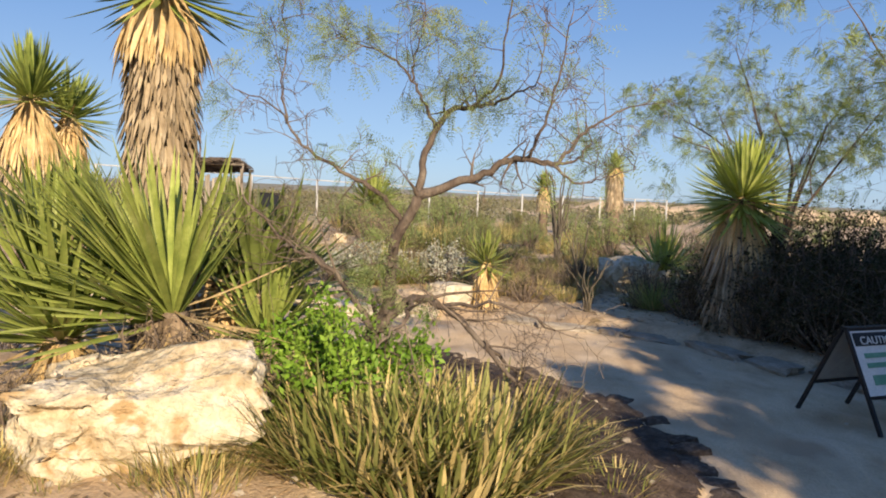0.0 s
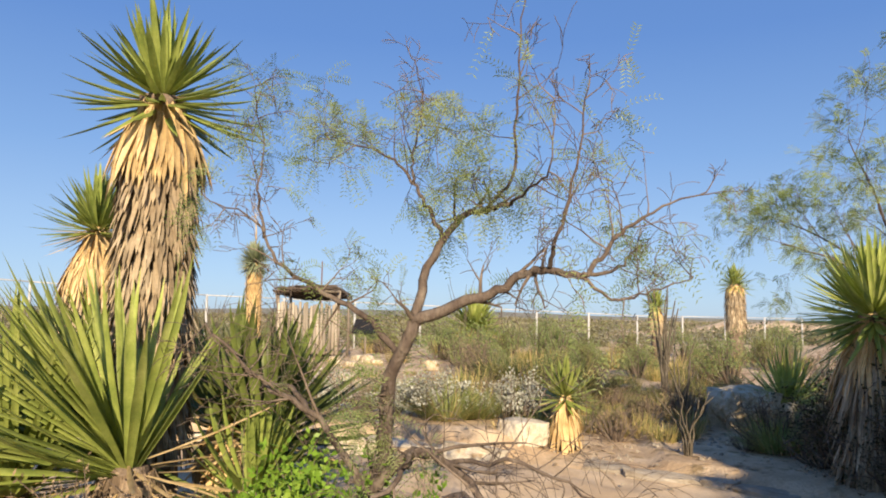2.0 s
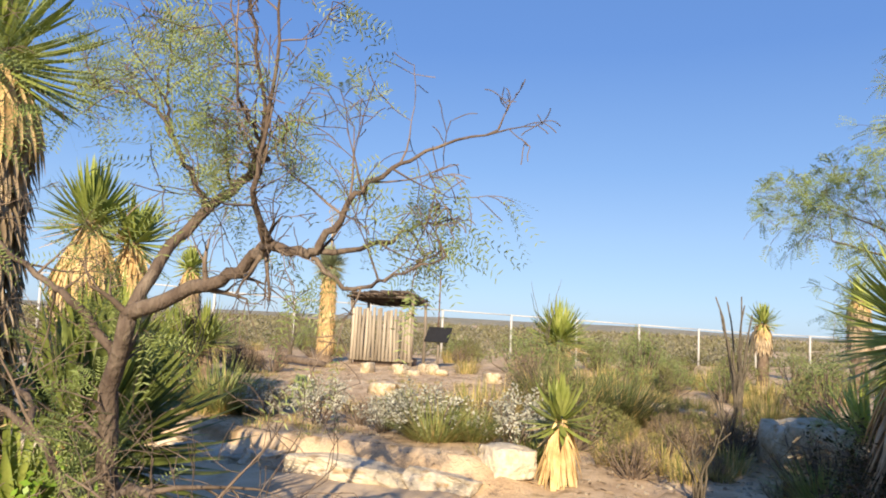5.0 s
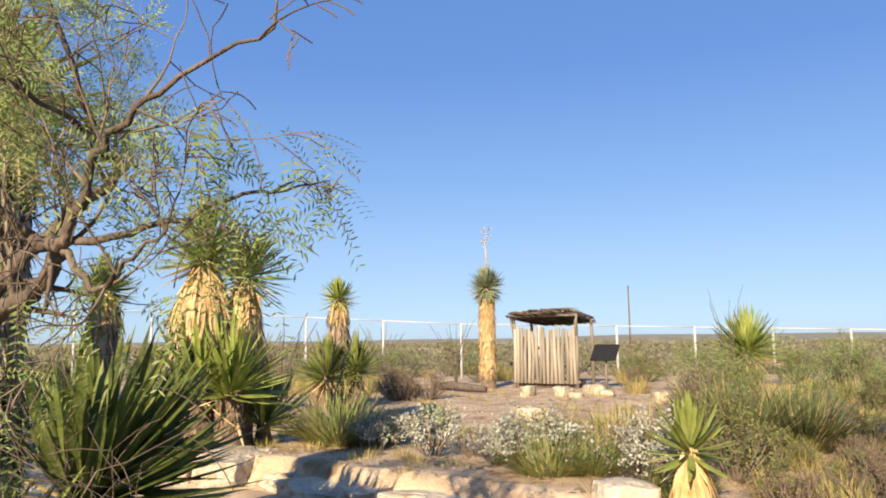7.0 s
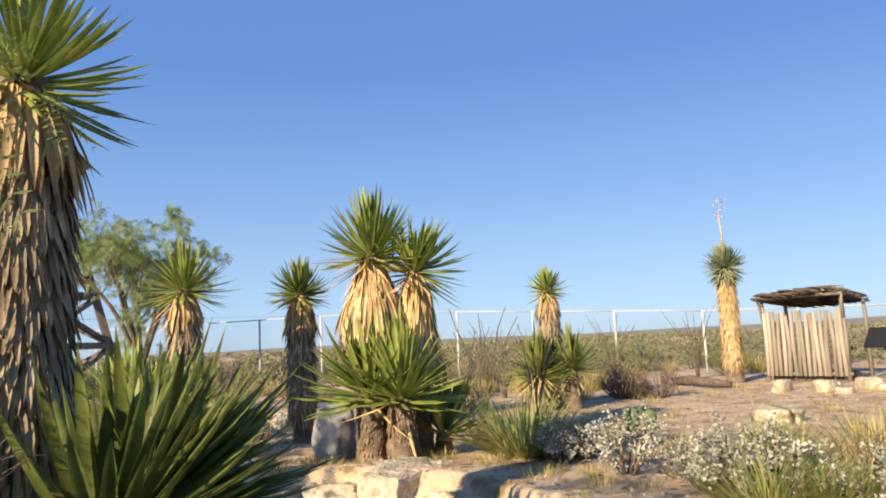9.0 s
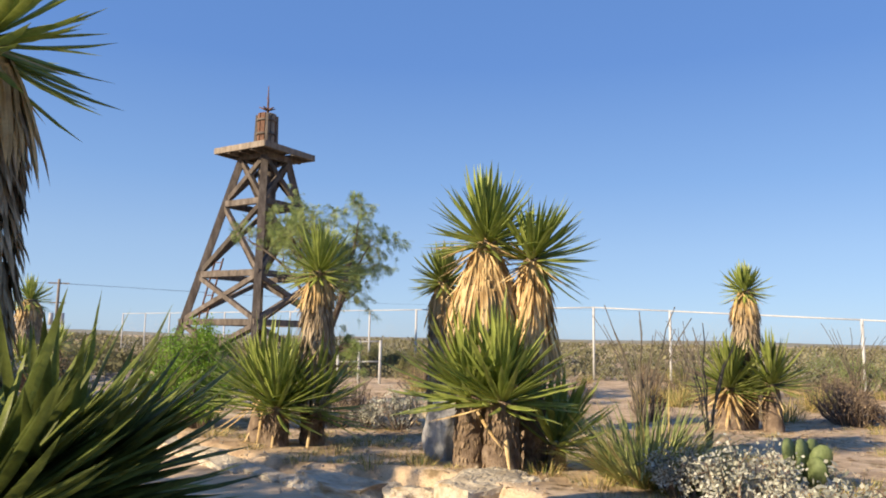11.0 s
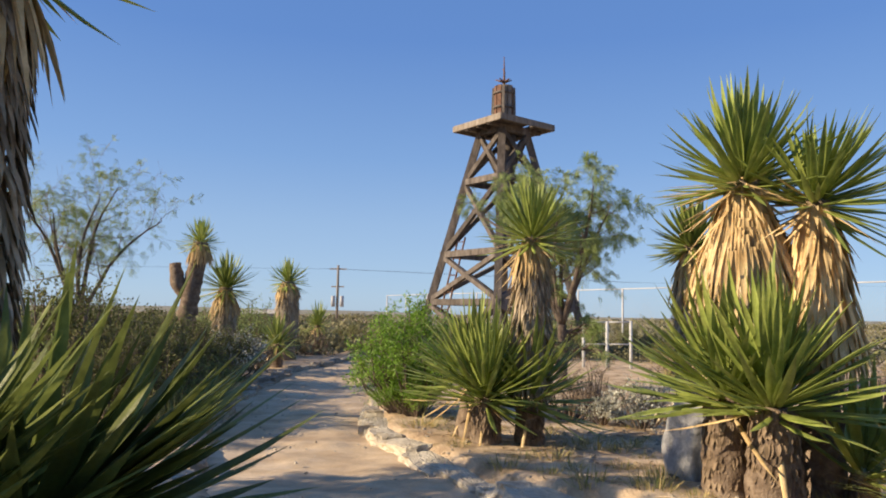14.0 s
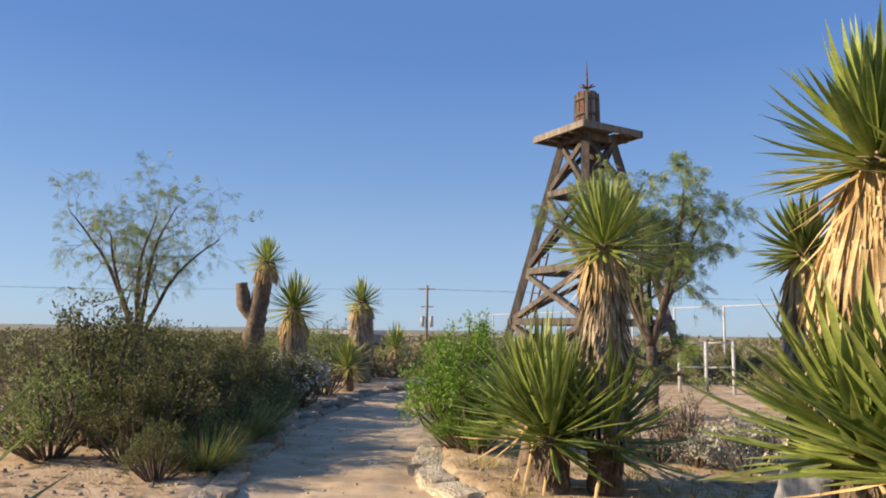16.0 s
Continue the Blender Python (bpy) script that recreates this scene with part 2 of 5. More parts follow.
# ---- building helpers ----
class Shape:
    """Collects vertices and faces for one mesh."""

    def __init__(self):
        self.v, self.f = [], []

    def add(self, verts, faces):
        k = len(self.v)
        self.v.extend(verts)
        self.f.extend(tuple(i + k for i in q) for q in faces)

    def box(self, center, size, m=None):
        c, h = Vector(center), Vector(size) / 2
        vs = [Vector((sx * h.x, sy * h.y, sz * h.z)) for sx in (-1, 1) for sy in (-1, 1) for sz in (-1, 1)]
        vs = [c + (m @ p if m else p) for p in vs]
        self.add(vs, [(0, 1, 3, 2), (4, 6, 7, 5), (0, 4, 5, 1), (2, 3, 7, 6), (0, 2, 6, 4), (1, 5, 7, 3)])

    def tube(self, pts, radii, sides=6, cap=True):
        pts = [Vector(p) for p in pts]
        rings = []
        side = None
        for i, p in enumerate(pts):
            d = (pts[min(i + 1, len(pts) - 1)] - pts[max(i - 1, 0)])
            d = d.normalized() if d.length > 1e-6 else Vector((0, 0, 1))
            if side is None:
                side = d.cross(Vector((0.3, 0.9, 0.2))).normalized()
            side = (side - d * side.dot(d))
            side = side.normalized() if side.length > 1e-5 else d.orthogonal().normalized()
            up = d.cross(side)
            r = radii[i]
            rings.append([p + r * (math.cos(a) * side + math.sin(a) * up) for a in (2 * math.pi * k / sides for k in range(sides))])
        vs = [q for ring in rings for q in ring]
        fs = []
        for i in range(len(pts) - 1):
            for k in range(sides):
                a, b = i * sides + k, i * sides + (k + 1) % sides
                fs.append((a, b, b + sides, a + sides))
        if cap:
            fs.append(tuple(range(sides - 1, -1, -1)))
            fs.append(tuple((len(pts) - 1) * sides + k for k in range(sides)))
        self.add(vs, fs)

    def beam(self, a, b, w, h):
        """A squared timber from a to b."""
        a, b = Vector(a), Vector(b)
        d = (b - a).normalized()
        s = d.cross(Vector((0, 0, 1)))
        s = s.normalized() if s.length > 1e-3 else Vector((1, 0, 0))
        u = s.cross(d)
        vs = [p + s * sx * w / 2 + u * sz * h / 2 for p in (a, b) for sx, sz in ((-1, -1), (1, -1), (1, 1), (-1, 1))]
        self.add(vs, [(0, 1, 2, 3), (7, 6, 5, 4), (0, 4, 5, 1), (1, 5, 6, 2), (2, 6, 7, 3), (3, 7, 4, 0)])

    def blade(self, base, d, length, width, droop=0.0, cup=0.25, segs=4, up=None, shape=None):
        """A pointed leaf: channelled across, bending down by droop."""
        base, d = Vector(base), Vector(d).normalized()
        s = d.cross(up or Vector((0, 0, 1)))
        s = s.normalized() if s.length > 1e-3 else Vector((1, 0, 0))
        shape = shape or ((0, 0.55), (0.18, 0.8), (0.45, 1.0), (0.75, 0.72), (1.0, 0.0))
        vs, fs = [], []
        p = base.copy()
        t0 = 0
        for i, (t, wd) in enumerate(shape):
            p = p + d * (t - t0) * length
            d = (d + Vector((0, 0, -droop)) * (t - t0)).normalized()
            t0 = t
            n = s.cross(d).normalized()
            w = width * wd / 2
            if i < len(shape) - 1:
                vs += [p - s * w + n * w * cup * 2, p, p + s * w + n * w * cup * 2]
            else:
                vs.append(p)
        m = len(shape) - 1
        for i in range(m - 1):
            k = 3 * i
            fs += [(k, k + 1, k + 4, k + 3), (k + 1, k + 2, k + 5, k + 4)]
        k = 3 * (m - 1)
        fs += [(k, k + 1, 3 * m), (k + 1, k + 2, 3 * m)]
        self.add(vs, fs)

    def leaf(self, p, d, s, length, width):
        """A small flat leaf of two faces."""
        q = p + d * length * 0.5
        self.add([p, q - s * width / 2, p + d * length, q + s * width / 2], [(0, 1, 2, 3)])

    def mesh(self, name, mat, smooth=True):
        me = bpy.data.meshes.new(name)
        me.from_pydata([tuple(p) for p in self.v], [], self.f)
        me.materials.append(mat)
        if smooth:
            me.shade_smooth()
        me.update()
        return me


def thing(name, label, category, at=(0, 0, 0), group="", kind="", rz=0.0):
    ob = new(name)
    ob.matrix_world = pose(*at, 0, 0, rz)
    ob.empty_display_size = 0.1
    return tagged(ob, label, category, group, kind)


def part(name, shape, mat, parent, label="", smooth=True, kind=""):
    """One mesh under a thing or a part, given in the parent's own space."""
    me = shape if isinstance(shape, bpy.types.Mesh) else shape.mesh(name, mat, smooth)
    ob = new(name, me)
    ob.parent = parent
    return tagged(ob, label, kind=kind)


def solo(name, shape, mat, label, category, at=(0, 0, 0), group="", kind="", smooth=True, rz=0.0):
    ob = new(name, shape if isinstance(shape, bpy.types.Mesh) else shape.mesh(name, mat, smooth))
    ob.matrix_world = pose(*at, 0, 0, rz)
    return tagged(ob, label, category, group, kind)


def rdir(rng, up=0.0):
    a, z = rng.uniform(0, 2 * math.pi), rng.uniform(-1, 1)
    r = math.sqrt(1 - z * z)
    return Vector((r * math.cos(a), r * math.sin(a), z + up)).normalized()


# ---- the lie of the land ----
OUTER = [(6.6, -3.0), (6.4, 3.5), (6.2, 6.4), (5.9, 8.0), (5.6, 8.85), (4.9, 10.1), (3.97, 11.0), (2.9, 11.45), (1.95, 11.6), (0.77, 11.65), (-0.4, 11.7), (-1.48, 11.75), (-2.4, 11.45),
         (-3.23, 10.9), (-4.28, 10.09), (-5.47, 9.44), (-6.8, 8.78), (-7.96, 8.59), (-11.93, 8.02), (-18.76, 7.19), (-24.77, 7.75)]
INNER = [(-24.3, 6.08), (-19.78, 5.78), (-15.74, 5.4), (-9.95, 6.0), (-6.81, 6.69), (-4.39, 7.59), (-2.44, 8.67), (-0.62, 9.66), (0.7, 10.2), (1.5, 10.0), (2.05, 9.5), (2.85, 8.6),
         (3.35, 8.0), (3.45, 7.2), (3.42, 6.41), (3.04, 5.79), (1.74, 5.33), (-1.37, 4.99), (-3.98, 3.81), (-4.0, -3.22), (6.5, -3.2)]
EDGE = np.array(OUTER + INNER)


def path_distance(x, y):
    """Signed distance to the path's edge for arrays of places; negative on the path. Second: whether the nearest edge is the outer one."""
    p = np.stack([x, y], -1)[..., None, :]
    a, b = EDGE, np.roll(EDGE, -1, 0)
    ab = b - a
    t = np.clip(((p - a) * ab).sum(-1) / (ab ** 2).sum(-1), 0, 1)
    d = np.linalg.norm(p - (a + t[..., None] * ab), axis=-1)
    k = d.argmin(-1)
    cross = ((a[:, 1] > p[..., 1]) != (b[:, 1] > p[..., 1])) & (p[..., 0] < (b[:, 0] - a[:, 0]) * (p[..., 1] - a[:, 1]) / np.where(b[:, 1] == a[:, 1], 1e-9, b[:, 1] - a[:, 1]) + a[:, 0])
    inside = cross.sum(-1) % 2 == 1
    return np.where(inside, -1, 1) * d.min(-1), k < len(OUTER) - 1


def smooth(e0, e1, x):
    t = np.clip((x - e0) / (e1 - e0), 0, 1)
    return t * t * (3 - 2 * t)


def bumps(x, y):
    return 0.5 * np.sin(1.3 * x + 0.7 * y) * np.sin(0.9 * y - 0.4 * x) + 0.3 * np.sin(3.1 * x + 1.0) * np.sin(2.7 * y) + 0.2 * np.sin(6.3 * x + 2.2 * y) * np.sin(5.9 * y)


def heights(x, y):
    x, y = np.asarray(x, float), np.asarray(y, float)
    d, outer = path_distance(x, y)
    bed = np.where(outer & (x < 3.5), (0.14 + 0.16 * smooth(-4.8, -2.8, x)) * smooth(2.6, 1.6, x) * (0.4 + 0.6 * np.exp(-np.maximum(d, 0) / 3.0)), 0.07) + np.where(outer & (x > 2.6), 0.03, 0)
    bed = bed + 0.05 * np.exp(-((x + 5.5) ** 2 + (y - 25.5) ** 2) / 40)
    z = bed * smooth(0.12, 0.32, d) + bumps(x, y) * 0.035 * smooth(0.1, 1.0, d)
    r = np.hypot(x, y - 10)
    z = z * smooth(300, 60, r) - 0.09 * smooth(0.03, -0.1, d)
    return z


def hgt(x, y):
    return float(heights(np.array([x]), np.array([y]))[0])


def axis(lo, hi, near_lo, near_hi, step):
    mid = np.arange(near_lo, near_hi, step)
    out_lo, out_hi = [near_lo], [near_hi]
    s = step
    while out_lo[-1] > lo:
        s *= 1.22
        out_lo.append(out_lo[-1] - s)
    s = step
    while out_hi[-1] < hi:
        s *= 1.22
        out_hi.append(out_hi[-1] + s)
    return np.array(out_lo[:0:-1] + list(mid) + out_hi)


gx, gy = axis(-2500, 2500, -14, 9, 0.1), axis(-2500, 2500, 3, 20, 0.1)
GX, GY = np.meshgrid(gx, gy)
GZ = heights(GX, GY)
ground_shape = Shape()
nx, ny = len(gx), len(gy)
ground_shape.v = list(zip(GX.ravel().tolist(), GY.ravel().tolist(), GZ.ravel().tolist()))
ground_shape.f = [(j * nx + i, j * nx + i + 1, (j + 1) * nx + i + 1, (j + 1) * nx + i) for j in range(ny - 1) for i in range(nx - 1)]
solo("ground", ground_shape, SOIL, "dry sandy desert soil with scattered litter", "ground", kind="structure")

# the trodden path: a slightly uneven sheet inside the kerbs
px, py = axis(-24, 9.4, -12, 7, 0.08), np.arange(-3, 12.8, 0.08)
PX, PY = np.meshgrid(px, py)
PD, _ = path_distance(PX, PY)
PZ = 0.012 * bumps(PX * 1.7, PY * 1.7) + 0.012 * np.sin(PX * 9 + PY * 4) * np.sin(PY * 8) - 0.02 * smooth(-0.3, 0.05, PD)
LAYER = np.array([noise.noise(Vector((x * 0.45, y * 1.0, 2.3))) + 0.25 * noise.noise(Vector((x * 2.1, y * 2.9, 5.1))) for x, y in zip(PX.ravel().tolist(), PY.ravel().tolist())]).reshape(PX.shape) * 4.0
PZ = PZ + 0.016 * (np.floor(LAYER) + smooth(0.8, 1.0, LAYER - np.floor(LAYER))) * smooth(0.0, -0.4, PD)
keep = PD < 0.08
path_shape = Shape()
index = -np.ones(PX.shape, int)
index[keep] = np.arange(keep.sum())
path_shape.v = list(zip(PX[keep].tolist(), PY[keep].tolist(), PZ[keep].tolist()))
for j in range(PX.shape[0] - 1):
    for i in range(PX.shape[1] - 1):
        q = (index[j, i], index[j, i + 1], index[j + 1, i + 1], index[j + 1, i])
        if min(q) >= 0:
            path_shape.f.append(tuple(int(k) for k in q))
solo("path", path_shape, SAND, "pale compacted caliche footpath with ruts", "path", kind="structure")

# ---- plants ----
def leaf_mesh(name, length, width, droop, mat, seed):
    s = Shape()
    s.blade((0, 0, 0), (0, 0, 1), length, width, 0.0, 0.22 + 0.05 * seed, up=Vector((0, -1, 0)))
    for i, p in enumerate(s.v):
        t = p.z / length
        s.v[i] = Vector((p.x, p.y + droop * t * t * length, p.z))
    return s.mesh(name, mat)


LEAVES = {}


def leaf_kinds(length, mat, wide):
    key = (round(length, 2), mat.name, round(wide, 3))
    if key not in LEAVES:
        LEAVES[key] = [leaf_mesh("leaf", length * k, wide * (0.9 + 0.1 * i), dr, mat, i) for i, (k, dr) in enumerate(((1.0, 0.02), (0.92, -0.1), (1.05, 0.08), (0.82, -0.04)))]
    return LEAVES[key]


def rosette(parent, rng, at, n, length, mat, wide=0.045, lo=-25, hi=88, lean=(0, 0), single=True, even=1.0, radius=0.05, name="crown"):
    """A head of stiff pointed leaves; each a piece of its own, or all in one crown."""
    at = Vector(at)
    tilt = Euler((radians(lean[0]), radians(lean[1]), 0)).to_matrix()
    kinds = leaf_kinds(length, mat, wide)
    shape = Shape()
    for i in range(n):
        f = (i + 0.5) / n
        el = radians(lo + (hi - lo) * f ** even + rng.uniform(-6, 6))
        az = i * 2.39996 + rng.uniform(-0.25, 0.25)
        d = tilt @ Vector((math.cos(az) * math.cos(el), math.sin(az) * math.cos(el), math.sin(el)))
        side = d.cross(Vector((0, 0, 1)))
        side = side.normalized() if side.length > 1e-3 else Vector((1, 0, 0))
        n_up = side.cross(d)
        base = at + d * radius + Vector((0, 0, (f - 0.5) * 0.12 * length))
        sc = rng.uniform(0.82, 1.08)
        m = Matrix((-side, n_up, d)).transposed()
        me = kinds[rng.randrange(4)]
        if single:
            ob = new("leaf", me)
            ob.parent = parent
            ob.matrix_local = Matrix.LocRotScale(base, m.to_quaternion(), (sc, sc, sc))
        else:
            shape.add([base + m @ (v.co * sc) for v in me.vertices], [tuple(p.vertices) for p in me.polygons])
    if not single:
        part(name, shape, mat, parent, kind="stuff")


def skirt(parent, rng, at, drop, r0, r1, rows, n, mat, leaf_len, name="dead_leaf_skirt", width=0.035, flare=0.35, label=""):
    """Hanging dead leaves in overlapping rows round a stem."""
    at = Vector(at)
    s = Shape()
    for i in range(rows):
        f = (i + rng.uniform(0, 0.6)) / rows
        z = -f * drop
        r = r0 + (r1 - r0) * f
        for k in range(n):
            a = 2 * math.pi * (k + rng.random()) / n
            out = Vector((math.cos(a), math.sin(a), 0))
            fl = flare * rng.uniform(0.25, 1.25)
            d = (out * fl + Vector((rng.uniform(-0.12, 0.12), rng.uniform(-0.12, 0.12), -1))).normalized()
            s.blade(at + out * r * 0.8 + Vector((0, 0, z)), d, leaf_len * rng.uniform(0.7, 1.15), width * rng.uniform(0.7, 1.3), 0.3, 0.3,
                    up=out, shape=((0, 0.8), (0.4, 1.0), (0.75, 0.7), (1.0, 0.0)))
    return part(name, s, mat, parent, label, kind="stuff")


def stem(parent, rng, pts, radii, mat, name="trunk", sides=12, rough=0.12, label=""):
    """A thick stem with an uneven skin of old leaf bases."""
    pts = [Vector(p) for p in pts]
    fine, rad = [], []
    for i in range(len(pts) - 1):
        m = max(2, int((pts[i + 1] - pts[i]).length / 0.07))
        for k in range(m):
            t = k / m
            fine.append(pts[i].lerp(pts[i + 1], t))
            rad.append(radii[i] + (radii[i + 1] - radii[i]) * t)
    fine.append(pts[-1])
    rad.append(radii[-1])
    s = Shape()
    s.tube(fine, rad, sides)
    for i, p in enumerate(s.v):
        ring = min(i // sides, len(fine) - 1)
        c = fine[ring]
        s.v[i] = c + (Vector(p) - c) * (1 + rng.uniform(-rough, rough))
    return part(name, s, mat, parent, label)


def yucca(label, at, height, rng, trunk=0.12, crown_n=90, leaf=0.6, mat=None, gold=0.35, grey=0.4, wide=0.045, single=True, lo=-25, hi=88, lean=(0, 0), bulge=1.4, group="", even=1.0, foot=1.25, shift=(0, 0), grey_mat=None, grey_len=0.3, dry=14):
    """One stem with hanging dead leaves (gold above, grey below) and a head of leaves."""
    mat = mat or YUCCA_LEAF
    x, y, z = at
    t = thing("yucca", label, "yucca", (x, y, z), group)
    top = Vector((shift[0], shift[1], height))
    stem(t, rng, [(0, 0, -0.08), top * 0.5, top], [trunk * foot, trunk, trunk * 0.8], YUCCA_BARK)
    if gold:
        gl = min(0.5, gold * 1.1)
        skirt(t, rng, top + Vector((0, 0, 0.02)), gold * 0.55, trunk * 0.7, trunk * bulge, max(3, int(gold * 14)), int(16 + trunk * 120), DEAD_GOLD, gl, "gold_skirt", wide * 0.9, 0.32, "golden dry hanging leaves")
    if grey:
        skirt(t, rng, top * (1 - gold * 0.5 / max(height, 0.1)), grey * 0.92, trunk * bulge * 0.9, trunk * bulge * 1.0, max(4, int(grey * 14)), int(20 + trunk * 150), grey_mat or DEAD_GREY, grey_len, "grey_skirt", wide * 0.62, 0.42, "weathered grey hanging leaves")
    rosette(t, rng, top, crown_n, leaf, mat, wide, lo, hi, lean, single, even)
    if dry:
        rosette(t, rng, top - Vector((0, 0, 0.03)), dry, leaf * 0.85, DEAD_GOLD, wide * 0.6, -65, -5, lean, False, 1.0, 0.05, "dry_leaves")
    return t


def twig_tree(rng, parent, limbs, levels, leafiness, leaf_mat, bark, spread=0.75, twig_len=0.55, leaf_len=0.035, spray=7, droop=0.25, leaf_name="foliage", thin=1.0, bushy=0.3, kink=0.012, gate=-1.0, twig_mat=None):
    """Limbs along given lines, then ever finer side branches, then feathery leaf sprays at the ends."""
    wood, twigs, leaves = Shape(), Shape(), Shape()

    def spray_at(p, d):
        if noise.noise(p * 1.5 + Vector((7.3, 0, 0))) < gate:
            return
        for _ in range(spray):
            e = (d + rdir(rng) * 0.9 + Vector((0, 0, -droop))).normalized()
            ln = rng.uniform(0.09, 0.2)
            s = e.cross(rdir(rng)).normalized()
            n = 8
            for k in range(n):
                q = p + e * ln * (k + 1) / n + Vector((0, 0, -0.25 * ln * ((k + 1) / n) ** 2))
                for sg in (-1, 1):
                    dd = (s * sg + e * 0.5).normalized()
                    leaves.leaf(q, dd, e, leaf_len * rng.uniform(0.7, 1.2), leaf_len * 0.2)

    def grow(p, d, length, r, level):
        n = 4
        pts, rad = [p], [r]
        for i in range(n):
            d = (d + rdir(rng) * 0.22 + Vector((0, 0, 0.05 if level < levels else -0.1))).normalized()
            p = p + d * length / n
            pts.append(p)
            rad.append(max(r * (1 - 0.7 * (i + 1) / n), 0.0019))
            if level < levels and i > 0:
                for _ in range(2 if rng.random() < bushy else 1):
                    side = (d + rdir(rng) * spread * 1.3).normalized()
                    grow(p, side, length * rng.uniform(0.5, 0.8), rad[-1] * 0.72, level + 1)
            if level >= levels and rng.random() < leafiness:
                spray_at(p, d)
        (wood if level == 0 else twigs).tube(pts, rad, 5 if level < 2 else 3, cap=False)

    for pts, r0, r1 in limbs:
        pts = [Vector(p) for p in pts]
        fine = []
        for i in range(len(pts) - 1):
            a, b = pts[max(i - 1, 0)], pts[min(i + 2, len(pts) - 1)]
            p, q = pts[i], pts[i + 1]
            for k in range(5):
                t = k / 5
                h = 0.5 * ((2 * p) + (q - a) * t + (2 * a - 5 * p + 4 * q - b) * t * t + (3 * p - a - 3 * q + b) * t ** 3)
                fine.append(h + rdir(rng) * kink)
        fine.append(pts[-1])
        m = len(fine) - 1
        rad = [r0 + (r1 - r0) * (k / m) ** 0.8 for k in range(m + 1)]
        wood.tube(fine, rad, 8)
        for k in range(int(m * 0.3), m + 1):
            if rng.random() < 0.75 * thin or k == m:
                d = (fine[min(k + 1, m)] - fine[k - 1]).normalized()
                grow(fine[k], (d * 0.55 + rdir(rng, 0.15) * spread).normalized(), twig_len * rng.uniform(0.6, 1.2) * (1.15 - 0.5 * k / m), max(rad[k] * 0.5, 0.004), 1)
    part("trunk", wood, bark, parent)
    if twigs.v:
        part("twig_mass", twigs, twig_mat or TWIG, parent, kind="stuff")
    if leaves.v:
        part(leaf_name, leaves, leaf_mat, parent, kind="stuff")


def tree(label, at, height, width, rng, mat=None, trunk=0.09, n=7, leafiness=0.5, leaf_len=0.06, levels=3, spray=5, twig=0.8, category="tree", lean=(0, 0)):
    t = thing("tree", label, category, at)
    limbs = []
    fork = Vector((lean[0] * 0.3, lean[1] * 0.3, height * 0.28))
    limbs.append(([(0, 0, -0.1), fork * 0.5 + Vector((0.04, 0.02, 0)), fork], trunk, trunk * 0.75))
    for i in range(n):
        a = 2 * math.pi * (i + rng.uniform(-0.3, 0.3)) / n
        rr = width / 2 * rng.uniform(0.35, 0.95)
        tip = Vector((lean[0] + rr * math.cos(a), lean[1] + rr * math.sin(a), height * rng.uniform(0.65, 1.0) - rr * 0.15))
        midp = fork.lerp(tip, 0.5) + rdir(rng) * 0.15 * width * 0.3 + Vector((0, 0, 0.05 * height))
        limbs.append(([fork, midp, tip], trunk * 0.55, trunk * 0.1))
    twig_tree(rng, t, limbs, levels, leafiness, mat or MESQ_LEAF, BARK, twig_len=twig, leaf_len=leaf_len, spray=spray)
    return t


def bush(label, at, size, rng, mat, n=900, leaf=0.05, stems=14, wide=0.45, stem_mat=None, category="bush", group="", dense=0.55, name="bush", tall=0.2):
    """Branching stems with many small leaves in uneven clumps."""
    t = thing(name, label, category, at, group)
    w, h = size
    st, lf = Shape(), Shape()
    tips = []
    for i in range(stems):
        a, rr = rng.uniform(0, 2 * math.pi), math.sqrt(rng.random())
        tip = Vector((w / 2 * rr * math.cos(a), w / 2 * rr * math.sin(a), h * (1 - 0.55 * rr * rr) * rng.uniform(0.75, 1.05)))
        foot = Vector((tip.x * 0.2, tip.y * 0.2, -0.03))
        midp = foot.lerp(tip, 0.55) + Vector((tip.x * 0.12, tip.y * 0.12, 0)) + rdir(rng) * 0.05 * w
        st.tube([foot, midp, tip], [0.012 * (0.5 + w), 0.008 * (0.5 + w), 0.003], 4, cap=False)
        tips.append((midp, tip))
        for _ in range(4):
            p = midp.lerp(tip, rng.random())
            q = p + rdir(rng, 0.3) * 0.22 * w
            q.z = max(q.z, 0.03)
            st.tube([p, p.lerp(q, 0.5) + rdir(rng) * 0.02, q], [0.005, 0.004, 0.002], 3, cap=False)
            tips.append((p, q))
    for i in range(n):
        a, b = tips[rng.randrange(len(tips))]
        p = a.lerp(b, rng.uniform(0.15, 1.05)) + rdir(rng) * rng.random() * w * 0.09
        if p.z < 0.02:
            continue
        d = (rdir(rng, tall) + Vector((p.x, p.y, 0)) / w * 0.7).normalized()
        lf.leaf(p, d, d.cross(rdir(rng)).normalized(), leaf * rng.uniform(0.6, 1.3), leaf * wide)
    part("stem_mass", st, stem_mat or TWIG, t, kind="stuff")
    part("foliage", lf, mat, t, kind="stuff")
    return t


